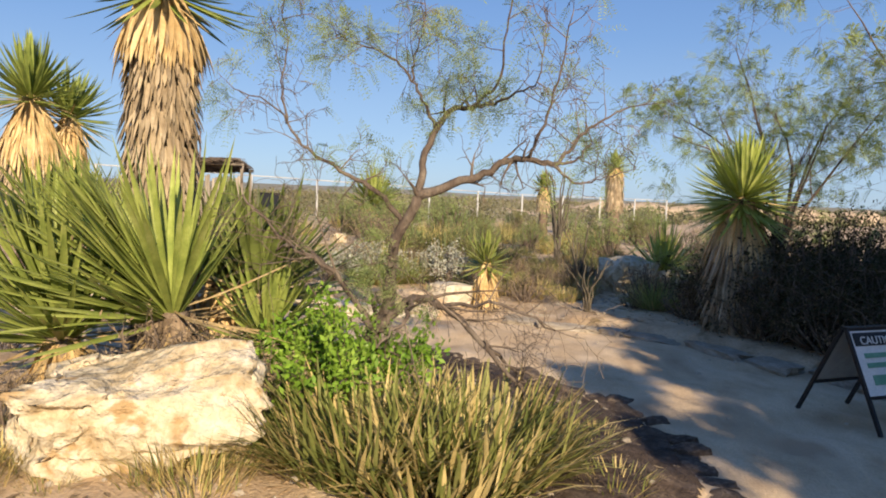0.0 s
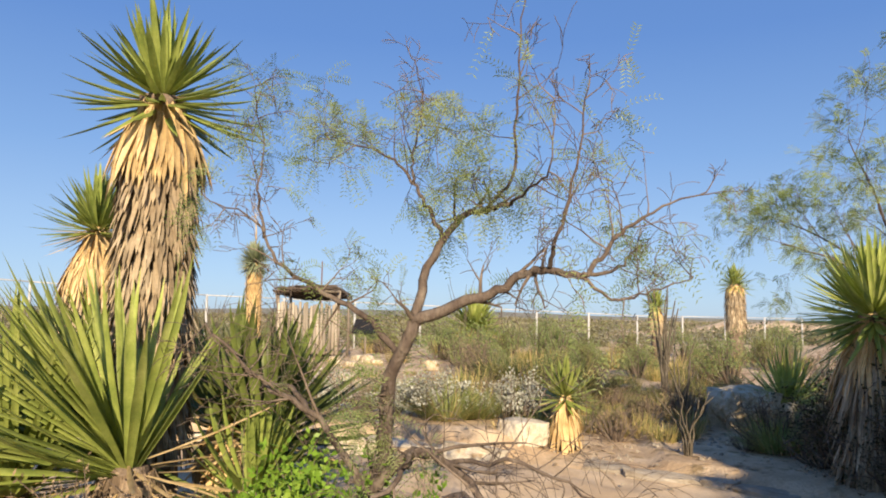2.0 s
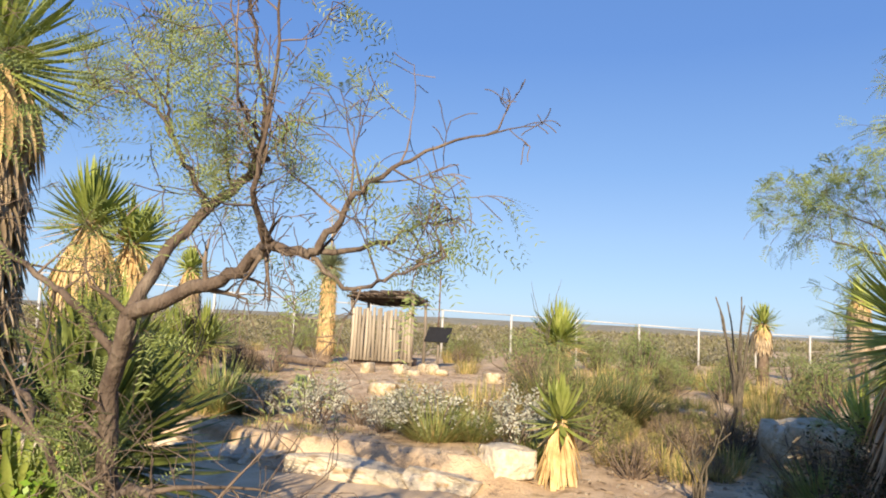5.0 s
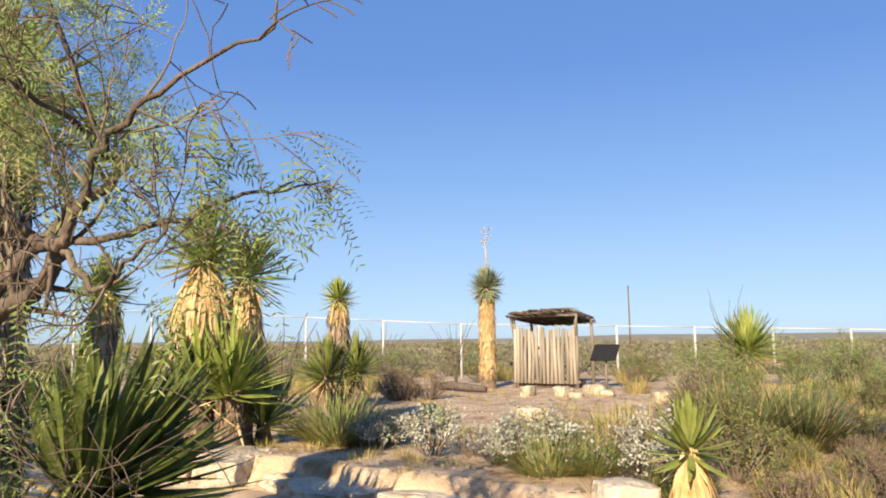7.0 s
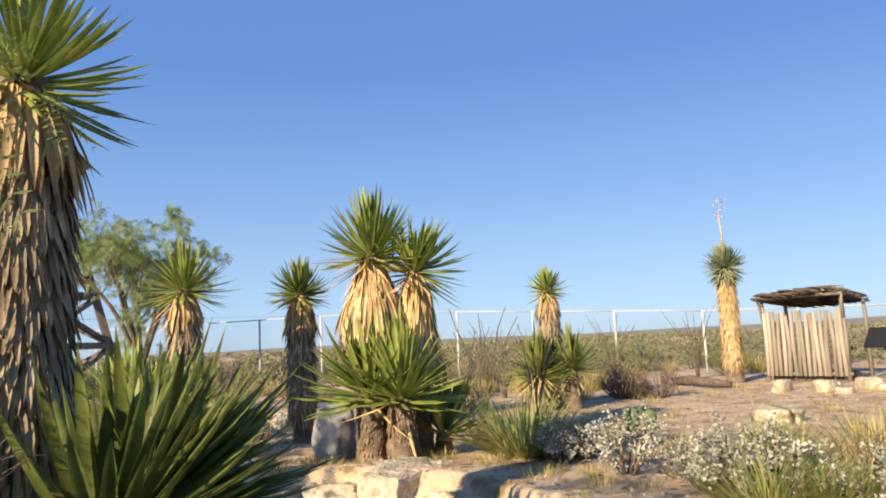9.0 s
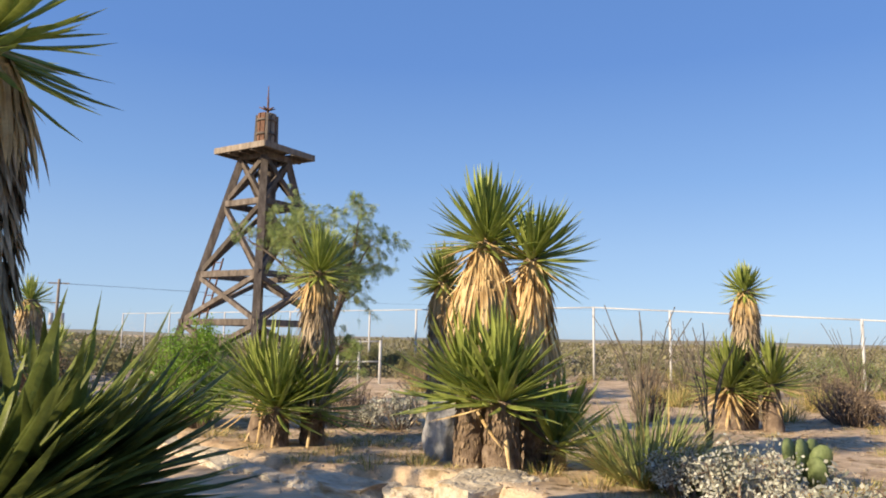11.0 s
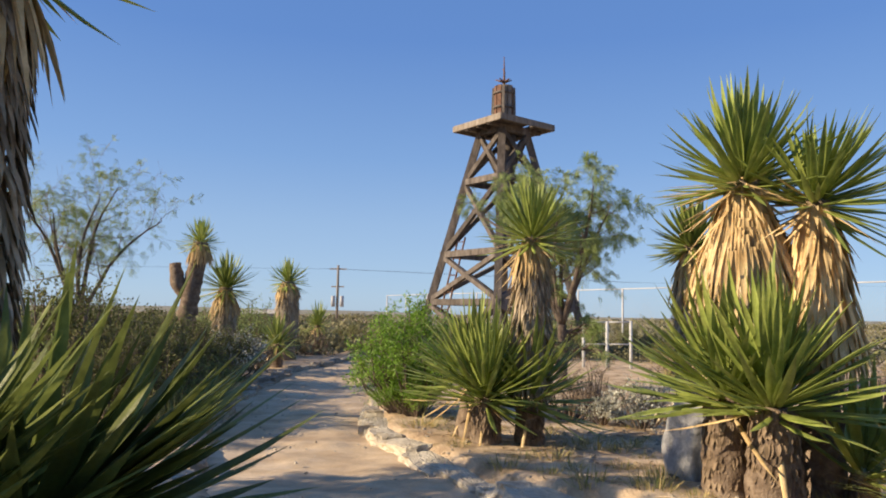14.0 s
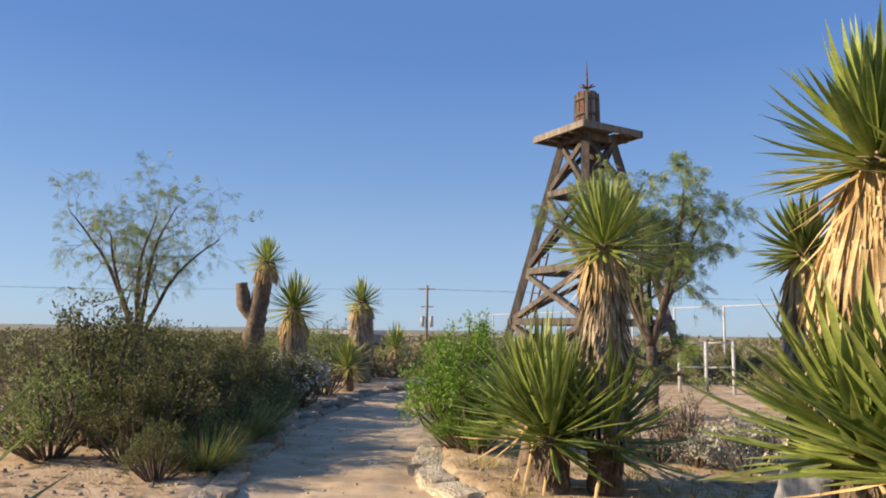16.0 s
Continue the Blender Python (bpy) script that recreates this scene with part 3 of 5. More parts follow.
def grass(label, at, radius, height, rng, mat, n=500, width=0.012, lean=0.7, dry=None, dry_share=0.4, category="grass", name="grass_clump", group=""):
    """A tuft of long arching blades, part of them dry."""
    t = thing(name, label, category, at, group)
    a_s, b_s = Shape(), Shape()
    for i in range(n):
        a, rr = rng.uniform(0, 2 * math.pi), radius * 0.55 * math.sqrt(rng.random())
        out = Vector((math.cos(a), math.sin(a), 0))
        d = (out * lean * rng.uniform(0.15, 1.15) + Vector((rng.uniform(-0.2, 0.2), rng.uniform(-0.2, 0.2), 1))).normalized()
        s = b_s if dry and rng.random() < dry_share else a_s
        s.blade(out * rr + Vector((0, 0, -0.02)), d, height * rng.uniform(0.6, 1.2), width * rng.uniform(0.7, 1.3), 0.9 * rng.random(), 0.2, shape=((0, 0.7), (0.35, 1.0), (0.7, 0.75), (1.0, 0.0)))
    part("green_foliage", a_s, mat, t, kind="stuff")
    if b_s.v:
        part("dry_foliage", b_s, dry, t, "straw-coloured dry blades", kind="stuff")
    return t


def rock_shape(rng, size, seed, rough=0.16, flat=0.0, cuts=3):
    """A broken, bevelled block of stone."""
    bm = bmesh.new()
    bmesh.ops.create_cube(bm, size=1.0)
    bmesh.ops.subdivide_edges(bm, edges=bm.edges[:], cuts=cuts, use_grid_fill=True)
    off = Vector((seed * 3.7, seed * 1.9, seed * 5.3))
    for v in bm.verts:
        p = v.co.copy()
        rl = max(abs(p.x), abs(p.y), abs(p.z)) / max(p.length, 1e-6)
        v.co = p * (0.35 * rl / 1.0 + 0.65) if flat else p * (0.55 * rl + 0.45)
        n1 = noise.noise_vector(p * 1.7 + off)
        n2 = noise.noise_vector(p * 5.0 + off)
        v.co += n1 * rough + n2 * rough * 0.35
        if cuts > 20:
            v.co += noise.noise_vector(p * 11.0 + off) * rough * 0.16 + noise.noise_vector(p * 23.0 + off) * rough * 0.07
    for v in bm.verts:
        v.co = Vector((v.co.x * size[0], v.co.y * size[1], v.co.z * size[2]))
    s = Shape()
    bm.verts.ensure_lookup_table()
    s.v = [v.co.copy() for v in bm.verts]
    s.f = [tuple(v.index for v in f.verts) for f in bm.faces]
    bm.free()
    return s


def ocotillo(label, at, height, n, rng, spread=0.35, group="", r=0.02):
    t = thing("ocotillo", label, "ocotillo", at, group)
    for i in range(n):
        a = 2 * math.pi * i / n + rng.uniform(-0.3, 0.3)
        h = height * rng.uniform(0.65, 1.05)
        sp = spread * rng.uniform(0.4, 1.1)
        o = Vector((math.cos(a), math.sin(a), 0))
        pts = [o * 0.03 + Vector((0, 0, -0.05))]
        for k in range(1, 7):
            f = k / 6
            pts.append(o * (sp * h * (0.4 * f + 0.6 * f * f)) + Vector((rng.uniform(-0.03, 0.03), rng.uniform(-0.03, 0.03), h * f)))
        s = Shape()
        s.tube(pts, [r * (1 - 0.6 * k / 6) for k in range(7)], 6)
        part("cane", s, STEM, t)
    return t

# ---- shelter of upright poles under a brush roof ----
def shelter():
    t = thing("pole_shelter", "weathered upright-pole shelter with a sagging brush roof", "shelter", (-5.4, 25.75, hgt(-5.4, 25.75)), rz=2)
    t.scale = (0.98, 1.0, 1.18)
    rng = random.Random(5)
    half = 1.0
    for i in range(17):
        x = -half + 0.02 + i * (2 * half - 0.04) / 16
        s = Shape()
        h = 1.46 + rng.uniform(-0.06, 0.06)
        s.tube([(x + rng.uniform(-0.02, 0.02), 0, 0.12), (x + rng.uniform(-0.03, 0.03), rng.uniform(-0.02, 0.02), 0.8), (x + rng.uniform(-0.035, 0.035), 0, h)], [0.056, 0.053, 0.046], 8)
        part("pole", s, POLE_WOOD, t)
    for y, hh in ((0.06, 1.86), (1.3, 1.7)):
        for x in (-half - 0.02, half + 0.02):
            s = Shape()
            s.tube([(x, y, -0.1), (x + 0.02, y, 1.0), (x - 0.01, y, hh)], [0.055, 0.05, 0.045], 8)
            part("corner_post", s, OLD_WOOD, t)
            if y < 1:
                b = Shape()
                b.tube([(x, y, 1.25), (x + (0.1 if x > 0 else -0.02), y - 0.2, 1.82)], [0.035, 0.03], 6)
                part("brace", b, OLD_WOOD, t)
    for y, z in ((0.06, 1.0), (0.0, 0.16), (-0.2, 1.79), (1.3, 1.66)):
        s = Shape()
        s.tube([(-half - 0.1, y + 0.05, z), (0, y + 0.05, z + rng.uniform(-0.02, 0.02)), (half + 0.12, y + 0.05, z + (0.12 if z > 1.8 else 0.01))], [0.04, 0.042, 0.036], 8)
        part("rail", s, OLD_WOOD, t)
    for x in (-1.0,):
        for k in range(9):
            s = Shape()
            s.tube([(x, 0.1 + k * 0.14, 0.1), (x, 0.1 + k * 0.14, 1.3)], [0.04, 0.035], 6)
            part("side_pole", s, POLE_WOOD, t)
    for k in range(9):
        s = Shape()
        x = -1.04 + k * 0.26
        s.tube([(x, -0.35, 1.85 + 0.06 * x), (x, 0.5, 1.78 + 0.06 * x), (x, 1.45, 1.7 + 0.05 * x)], [0.03, 0.03, 0.025], 6)
        part("rafter", s, OLD_WOOD, t)
    s = Shape()
    for k in range(900):
        y = rng.uniform(-0.42, 1.5)
        x = rng.uniform(-1.08, 0.62)
        z = 1.87 - 0.1 * y + 0.06 * x - 0.07 * math.cos(1.4 * x) * (y > 0.2) + rng.uniform(-0.05, 0.05)
        ln = rng.uniform(0.3, 0.6)
        d = Vector((1, rng.uniform(-0.35, 0.35), rng.uniform(-0.06, 0.06))).normalized()
        p = Vector((x, y, z))
        s.tube([p, p + d * ln * 0.5, p + d * ln + Vector((0, 0, -0.03))], [0.02, 0.018, 0.007], 3)
    part("brush_roof", s, BRUSH_ROOF, t, "dark dry brush thatch", kind="stuff")
    # added dark box in place of the shaded gap below the poles
    s = Shape()
    s.box((0, 0.5, 0.1), (1.9, 0.7, 0.2))
    part("sill", s, GAP_SHADE, t, smooth=False)
    return t


shelter()


def info_sign(at, label, rz, w, h, top, board, facing):
    t = thing("interpretive_sign", label, "sign", at, rz=rz)
    s = Shape()
    s.tube([(0, 0.03, -0.1), (0, 0.03, top - 0.08)], [0.035, 0.035], 8)
    part("post", s, OLD_WOOD, t)
    s = Shape()
    m = Euler((radians(-35), 0, 0)).to_matrix()
    s.box((0, 0, top), (w, 0.03, h), m)
    part("board", s, board, t, facing, smooth=False)
    s = Shape()
    for sx, sz, bw, bh in ((0, h / 2, w + 0.03, 0.03), (0, -h / 2, w + 0.03, 0.03), (-w / 2, 0, 0.03, h), (w / 2, 0, 0.03, h)):
        s.box(m @ Vector((sx, -0.003, sz)) + Vector((0, 0, top)), (bw, 0.04, bh), m)
    part("board_frame", s, BLACK_PAINT, t, smooth=False)
    return t


# ---- timber tower with a platform and a barrel on top ----
def tower():
    cx, cy = -24.2, 10.8
    t = thing("timber_tower", "dark weathered timber derrick tower with a square platform", "tower", (cx, cy, 0.0), rz=41)
    plat_z = 8.25
    levels = [0.0, 1.95, 3.7, 6.4, plat_z]
    foot, head = 2.25, 0.6

    def corner(i, z):
        f = z / plat_z
        r = foot + (head - foot) * f
        sx, sy = ((1, 1), (-1, 1), (-1, -1), (1, -1))[i % 4]
        return Vector((sx * r, sy * r, z))
    for i in range(4):
        s = Shape()
        s.beam(corner(i, -0.2), corner(i, plat_z), 0.26, 0.26)
        part("leg", s, TOWER_WOOD, t, smooth=False)
        for a, b in zip(levels[:-1], levels[1:]):
            for q, r in ((i, i + 1), (i + 1, i)):
                s = Shape()
                s.beam(corner(q, a + 0.08), corner(r, b - 0.08), 0.16, 0.16)
                part("brace", s, TOWER_WOOD, t, smooth=False)
        for z in levels[1:]:
            s = Shape()
            s.beam(corner(i, z) * 1.0 + (corner(i, z) - corner(i + 1, z)) * 0.04, corner(i + 1, z) + (corner(i + 1, z) - corner(i, z)) * 0.04, 0.2, 0.22)
            part("girt", s, TOWER_WOOD, t, smooth=False)
    deck = 1.28
    for k in range(11):
        y = -deck + deck * 2 * (k + 0.5) / 11
        if k in (7,):
            continue
        s = Shape()
        s.box((0, y, plat_z + 0.2), (deck * 2, deck * 2 / 11 - 0.02, 0.06))
        part("deck_plank", s, TOWER_WOOD, t, smooth=False)
    for k in range(4):
        s = Shape()
        m = Matrix.Rotation(math.pi / 2 * k, 3, "Z")
        s.box(m @ Vector((0, deck + 0.03, plat_z + 0.17)), (deck * 2 + 0.1, 0.08, 0.22), m)
        part("fascia_board", s, OLD_WOOD, t, smooth=False)
    for sx in (-0.6, 0.0, 0.6):
        s = Shape()
        s.beam((sx, -deck, plat_z + 0.09), (sx, deck, plat_z + 0.09), 0.14, 0.16)
        part("joist", s, TOWER_WOOD, t, smooth=False)
    # barrel of upright staves in the frame, and the machine shaft below the deck
    for k in range(10):
        a = 2 * math.pi * k / 10
        s = Shape()
        s.box((0.3 * math.cos(a), 0.3 * math.sin(a), plat_z + 1.0), (0.09, 0.17, 1.55), Matrix.Rotation(a, 3, "Z"))
        part("stave", s, RUST if k % 3 else OLD_WOOD, t, smooth=False)
    for z in (0.95, 1.5):
        s = Shape()
        s.tube([(0.37 * math.cos(a), 0.37 * math.sin(a), plat_z + z) for a in [2 * math.pi * k / 16 for k in range(17)]], [0.05] * 17, 5)
        part("hoop", s, TOWER_WOOD, t)
    for k in range(4):
        a = math.pi / 4 + math.pi / 2 * k
        s = Shape()
        s.beam((0.42 * math.cos(a), 0.42 * math.sin(a), plat_z + 0.2), (0.38 * math.cos(a), 0.38 * math.sin(a), plat_z + 1.72), 0.1, 0.1)
        part("mast_post", s, OLD_WOOD, t, smooth=False)
    s = Shape()
    s.tube([(0, 0, plat_z + 1.6), (0.02, 0, plat_z + 2.2), (0, 0, plat_z + 2.95)], [0.06, 0.04, 0.012], 8)
    part("spindle", s, RUST, t)
    for k in range(5):
        a = 2 * math.pi * k / 5
        s = Shape()
        s.tube([(0, 0, plat_z + 1.95), (0.32 * math.cos(a), 0.32 * math.sin(a), plat_z + 2.02 + 0.05 * (k % 2))], [0.05, 0.02], 5)
        part("arm", s, RUST, t)
    s = Shape()
    s.tube([(0.05, 0, plat_z + 2.3), (-0.1, 0.05, plat_z + 2.5)], [0.03, 0.02], 5)
    part("crank", s, RUST, t)
    s = Shape()
    s.tube([(0.12, 0.1, 4.6), (0.1, 0.05, plat_z - 0.1)], [0.3, 0.36], 12)
    part("hanging_drum", s, TOWER_WOOD, t)
    lad = [Shape(), Shape()]
    for k, off in enumerate((-0.2, 0.2)):
        lad[k].beam((off - 1.0, -2.3, 0.0), (off - 0.75, -1.3, 4.3), 0.05, 0.05)
        part("ladder_rail", lad[k], RUST, t, smooth=False)
    for k in range(14):
        f = (k + 0.5) / 14
        s = Shape()
        s.tube([(-1.2 + 0.25 * f, -2.3 + 1.0 * f, 4.3 * f), (-0.8 + 0.25 * f, -2.3 + 1.0 * f, 4.3 * f)], [0.018, 0.018], 5)
        part("rung", s, RUST, t)
    return t


tower()

# ---- chain-link fence with white posts ----
def fence(points, height, label, group="perimeter fence", rails=1, mesh=True):
    t = thing("chain_link_fence", label, "fence", (0, 0, 0), group)
    pr = None
    for i, (x, y, top) in enumerate(points):
        z = hgt(x, y)
        s = Shape()
        s.tube([(x, y, z - 0.2), (x, y, top)], [0.045, 0.045], 8)
        part("post", s, FENCE_PAINT, t)
        if pr:
            for k in range(rails):
                f = 1 - 0.45 * k
                s = Shape()
                s.tube([(pr[0], pr[1], pr[2] * f - 0.03), (x, y, top * f - 0.03)], [0.024, 0.024], 6)
                part("top_rail" if k == 0 else "mid_rail", s, FENCE_PAINT, t)
            if mesh:
                a, b = Vector((pr[0], pr[1], 0)), Vector((x, y, 0))
                ln = (b - a).length
                s = Shape()
                for k in range(int(ln / 0.12)):
                    for sg in (0, 1):
                        u0 = k * 0.12
                        u1 = u0 + (1.6 if sg else -1.6)
                        v0, v1 = 0.1, 1.7
                        if u1 > ln:
                            v1 = 0.1 + (ln - u0)
                            u1 = ln
                        if u1 < 0:
                            v1 = 0.1 + u0
                            u1 = 0
                        p, q = a.lerp(b, u0 / ln), a.lerp(b, u1 / ln)
                        f = top / 1.8
                        s.tube([(p.x, p.y, v0 * f + z), (q.x, q.y, v1 * f)], [0.0022, 0.0022], 3, cap=False)
                part("wire_mesh", s, METAL, t, kind="stuff")
        pr = (x, y, top)
    return t


FX, FY = 2.46, 1.66
pts = []
for k in range(-16, 12):
    x = -10.82 + FX * k
    y = 29.62 + FY * k
    pts.append((x, y, 2.17 - 0.07 * min(max(k, 0), 7) + 0.16 * min(max(-k, 0), 4)))
fence(pts, 2.1, "white-posted chain-link fence closing off the garden")
fence([(-18.84, 13.05, 1.4), (-18.86, 13.72, 1.4), (-18.88, 14.4, 1.42)], 1.5, "white pipe gate and railing beside the tower", "gate", 2, False)

# ---- utility pole, far building, wire post ----
t = thing("utility_pole", "grey wooden utility pole with crossarms and transformer", "pole", (-90.9, -9.0, 0))
s = Shape()
s.tube([(0, 0, -0.5), (0, 0, 7.6)], [0.2, 0.15], 8)
part("pole", s, OLD_WOOD, t)
for z, w in ((7.1, 1.6), (4.8, 1.2)):
    s = Shape()
    s.beam((0, -w * 0.7, z), (0, w * 0.7, z), 0.14, 0.16)
    part("crossarm", s, OLD_WOOD, t, smooth=False)
for y in (-0.5, 0.65):
    s = Shape()
    s.tube([(0.3, y, 2.2), (0.3, y, 3.6)], [0.26, 0.26], 10)
    part("transformer", s, METAL, t)
for y in (-1.0, 1.0):
    s = Shape()
    s.tube([(20, y - 90, 6.9), (10, y - 40, 6.4), (0, y, 7.1), (-10, y + 40, 6.4), (-20, y + 90, 6.9)], [0.012] * 5, 4)
    part("wire", s, BLACK_PAINT, t)
t = thing("steel_post", "bare dark steel post standing beyond the fence", "post", (-32.0, 106.0, 0))
s = Shape()
s.tube([(0, 0, -0.5), (0, 0, 9.0)], [0.1, 0.09], 8)
part("post", s, RUST, t)
for bx, by, bw, bl, bh in ((-56, -8.0, 4.0, 4.0, 1.3),):
    t = thing("low_building", "low pale-roofed building behind the scrub", "building", (bx, by, 0))
    s = Shape()
    s.box((0, 0, bh / 2), (bw, bl, bh))
    part("wall", s, SIGN_GREY, t, smooth=False)
    s = Shape()
    s.box((0, 0, bh + 0.15), (bw + 0.8, bl + 0.8, 0.3))
    part("roof", s, ROOF_WHITE, t, smooth=False)
    for k in range(4):
        s = Shape()
        s.box((bw / 2 + 0.01, -bl / 2 + bl * (k + 0.5) / 4, bh * 0.55), (0.06, 1.0, 0.7))
        part("window", s, BLACK_PAINT, t, smooth=False)

# ---- caution board: a folding sandwich sign ----
t = thing("caution_sign", "folding black-framed caution sign standing on the path", "sign", (5.12, 7.85, 0.0), rz=21)
t.scale = (0.85, 1.06, 0.8)
for sy, name in ((-1, "front_frame"), (1, "back_frame")):
    s = Shape()
    for sx in (-0.31, 0.31):
        s.beam((sx, sy * 0.33, 0.0), (sx, sy * 0.015, 0.86), 0.03, 0.025)
    for z in (0.3, 0.86):
        f = 0.33 - (0.315) * z / 0.86
        s.beam((-0.31, sy * f, z), (0.31, sy * f, z), 0.028, 0.03)
    part(name, s, BLACK_PAINT, t, smooth=False)
for sy, mat, nm in ((1, SIGN_GREY, "back_panel"), (-1, SIGN_WHITE, "front_panel")):
    s = Shape()
    f = lambda z: sy * (0.33 - 0.315 * z / 0.86)
    q = [(-0.3, f(0.3), 0.3), (0.3, f(0.3), 0.3), (0.3, f(0.84), 0.84), (-0.3, f(0.84), 0.84)]
    s.add([Vector(p) for p in q] + [Vector(p) + Vector((0, sy * 0.012, 0.004)) for p in q], [(3, 2, 1, 0), (4, 5, 6, 7), (0, 1, 5, 4), (1, 2, 6, 5), (2, 3, 7, 6), (3, 0, 4, 7)])
    part(nm, s, mat, t, smooth=False)
for k, (z0, z1, x0, x1, mat) in enumerate(((0.72, 0.83, -0.285, 0.285, BLACK_PAINT), (0.62, 0.66, -0.22, 0.2, SIGN_GREEN), (0.54, 0.58, -0.22, 0.12, SIGN_GREEN), (0.4, 0.48, -0.2, 0.2, SIGN_GREEN))):
    s = Shape()
    f = lambda z: -(0.33 - 0.315 * z / 0.86) - 0.018
    q = [(x0, f(z0), z0), (x1, f(z0), z0), (x1, f(z1), z1), (x0, f(z1), z1)]
    s.add([Vector(p) for p in q] + [Vector(p) + Vector((0, 0.004, 0)) for p in q], [(0, 1, 2, 3), (7, 6, 5, 4), (0, 4, 5, 1), (1, 5, 6, 2), (2, 6, 7, 3), (3, 7, 4, 0)])
    part("header_band" if k == 0 else "print_bar", s, mat, t, smooth=False)
words = bpy.data.curves.new("lettering", "FONT")
words.body = "CAUTION"
words.size = 0.1
words.align_x = "CENTER"
words.extrude = 0.002
words.materials.append(SIGN_WHITE)
lettering = new("lettering", words)
lettering.parent = t
lettering.matrix_local = Matrix.Translation((0, -(0.33 - 0.315 * 0.74 / 0.86) - 0.026, 0.735)) @ Euler((radians(70), 0, 0)).to_matrix().to_4x4()

# ---- the planting, bed by bed ----
R = random.Random(11)


def on(x, y, dz=0.0):
    return (x, y, hgt(x, y) + dz)


# inner bed: tall shaggy yucca and the spiky ones at its foot
yucca("tall shaggy yucca with golden and grey dead-leaf skirt", on(-0.25, 8.2), 2.98, random.Random(1), 0.18, 135, 0.66, gold=0.55, grey=2.3, grey_len=0.22, bulge=1.65, wide=0.05, group="tall yuccas", lo=-35)
yucca("broad spiky yucca with long green sword leaves", on(0.14, 7.4), 0.62, random.Random(2), 0.13, 160, 1.22, gold=0, grey=0.5, grey_mat=TRUNK_SHAG, wide=0.052, lo=24, hi=92, dry=26, even=0.9, lean=(6, -38), group="spiky yuccas")
yucca("broad spiky yucca with long green sword leaves", on(-0.62, 7.45), 0.45, random.Random(22), 0.13, 140, 1.05, gold=0.5, grey=0.2, wide=0.052, lo=15, hi=92, dry=44, even=0.9, lean=(8, -14), group="spiky yuccas")
yucca("low spiky yucca among dead twigs", on(0.67, 7.85), 0.35, random.Random(3), 0.12, 70, 0.62, gold=0.25, grey=0, wide=0.05, lo=-5, lean=(5, 22), group="spiky yuccas")
# these two clumps wear the leaf colour darkened for shade
yucca("green yucca clump by the path, shade in its leaf colour", on(0.45, 8.5), 0.6, random.Random(4), 0.13, 110, 0.95, mat=SHADED_LEAF, gold=0.3, grey=0, wide=0.072, lo=8, hi=90, even=0.9, lean=(-44, 10), group="spiky yuccas")
yucca("green yucca clump by the path, shade in its leaf colour", on(0.05, 8.75), 0.66, random.Random(5), 0.13, 120, 0.94, mat=SHADED_LEAF, gold=0.3, grey=0, wide=0.072, lo=8, hi=90, even=0.9, lean=(-54, 8), group="spiky yuccas")

# outer bed
yucca("tall twin yucca with wide golden skirt", on(-3.5, 12.25), 2.4, random.Random(6), 0.15, 165, 0.76, gold=1.15, grey=0.8, bulge=2.9, wide=0.05, lo=-12, hi=92, dry=50, group="tall yuccas")
yucca("tall twin yucca leaning with golden skirt", on(-3.22, 12.68), 2.2, random.Random(7), 0.13, 130, 0.68, gold=1.7, grey=0, bulge=1.8, dry=34, wide=0.05, lo=-15, lean=(-28, 10), group="tall yuccas")
yucca("stout yucca with broad green rosette", on(-2.86, 12.2), 0.68, random.Random(8), 0.17, 140, 0.93, dry=3, even=1.1, gold=0, grey=0.66, grey_len=0.1, grey_mat=TRUNK_SHAG, bulge=1.12, wide=0.06, lo=-3, foot=1.1, group="spiky yuccas")
yucca("stout yucca with broad green rosette", on(-3.2, 12.0), 0.72, random.Random(9), 0.17, 105, 0.9, dry=2, even=1.1, gold=0, grey=0.68, grey_len=0.1, grey_mat=TRUNK_SHAG, bulge=1.12, wide=0.065, lo=0, foot=1.1, lean=(12, -14), group="spiky yuccas")
yucca("small yucca pup beside the stout one", on(-3.0, 12.85), 0.25, random.Random(10), 0.1, 60, 0.75, dry=0, gold=0, grey=0, wide=0.06, lo=5, lean=(-25, 0), group="spiky yuccas")
yucca("green rosette yucca on stubby trunk", on(-5.8, 10.24), 0.48, random.Random(12), 0.16, 150, 0.95, dry=3, gold=0, grey=0.46, grey_len=0.1, grey_mat=TRUNK_SHAG, bulge=1.12, wide=0.052, even=1.2, lo=-2, foot=1.05, lean=(-8, 8), group="spiky yuccas")
yucca("green rosette yucca on stubby trunk", on(-5.95, 10.72), 0.48, random.Random(13), 0.15, 120, 0.92, dry=3, gold=0, grey=0.46, grey_len=0.1, grey_mat=TRUNK_SHAG, bulge=1.12, wide=0.052, even=1.15, lo=-4, foot=1.05, lean=(-20, 0), group="spiky yuccas")
yucca("upright green rosette yucca behind the kerb", on(-6.15, 10.1), 0.62, random.Random(14), 0.17, 105, 0.95, gold=0, grey=0, wide=0.055, lo=5, lean=(10, 0), group="spiky yuccas")
yucca("slim yucca with ragged dead-leaf skirt", on(-5.98, 10.74), 2.3, random.Random(15), 0.13, 140, 0.66, dry=30, gold=0.36, grey=1.65, bulge=1.6, wide=0.045, group="tall yuccas")

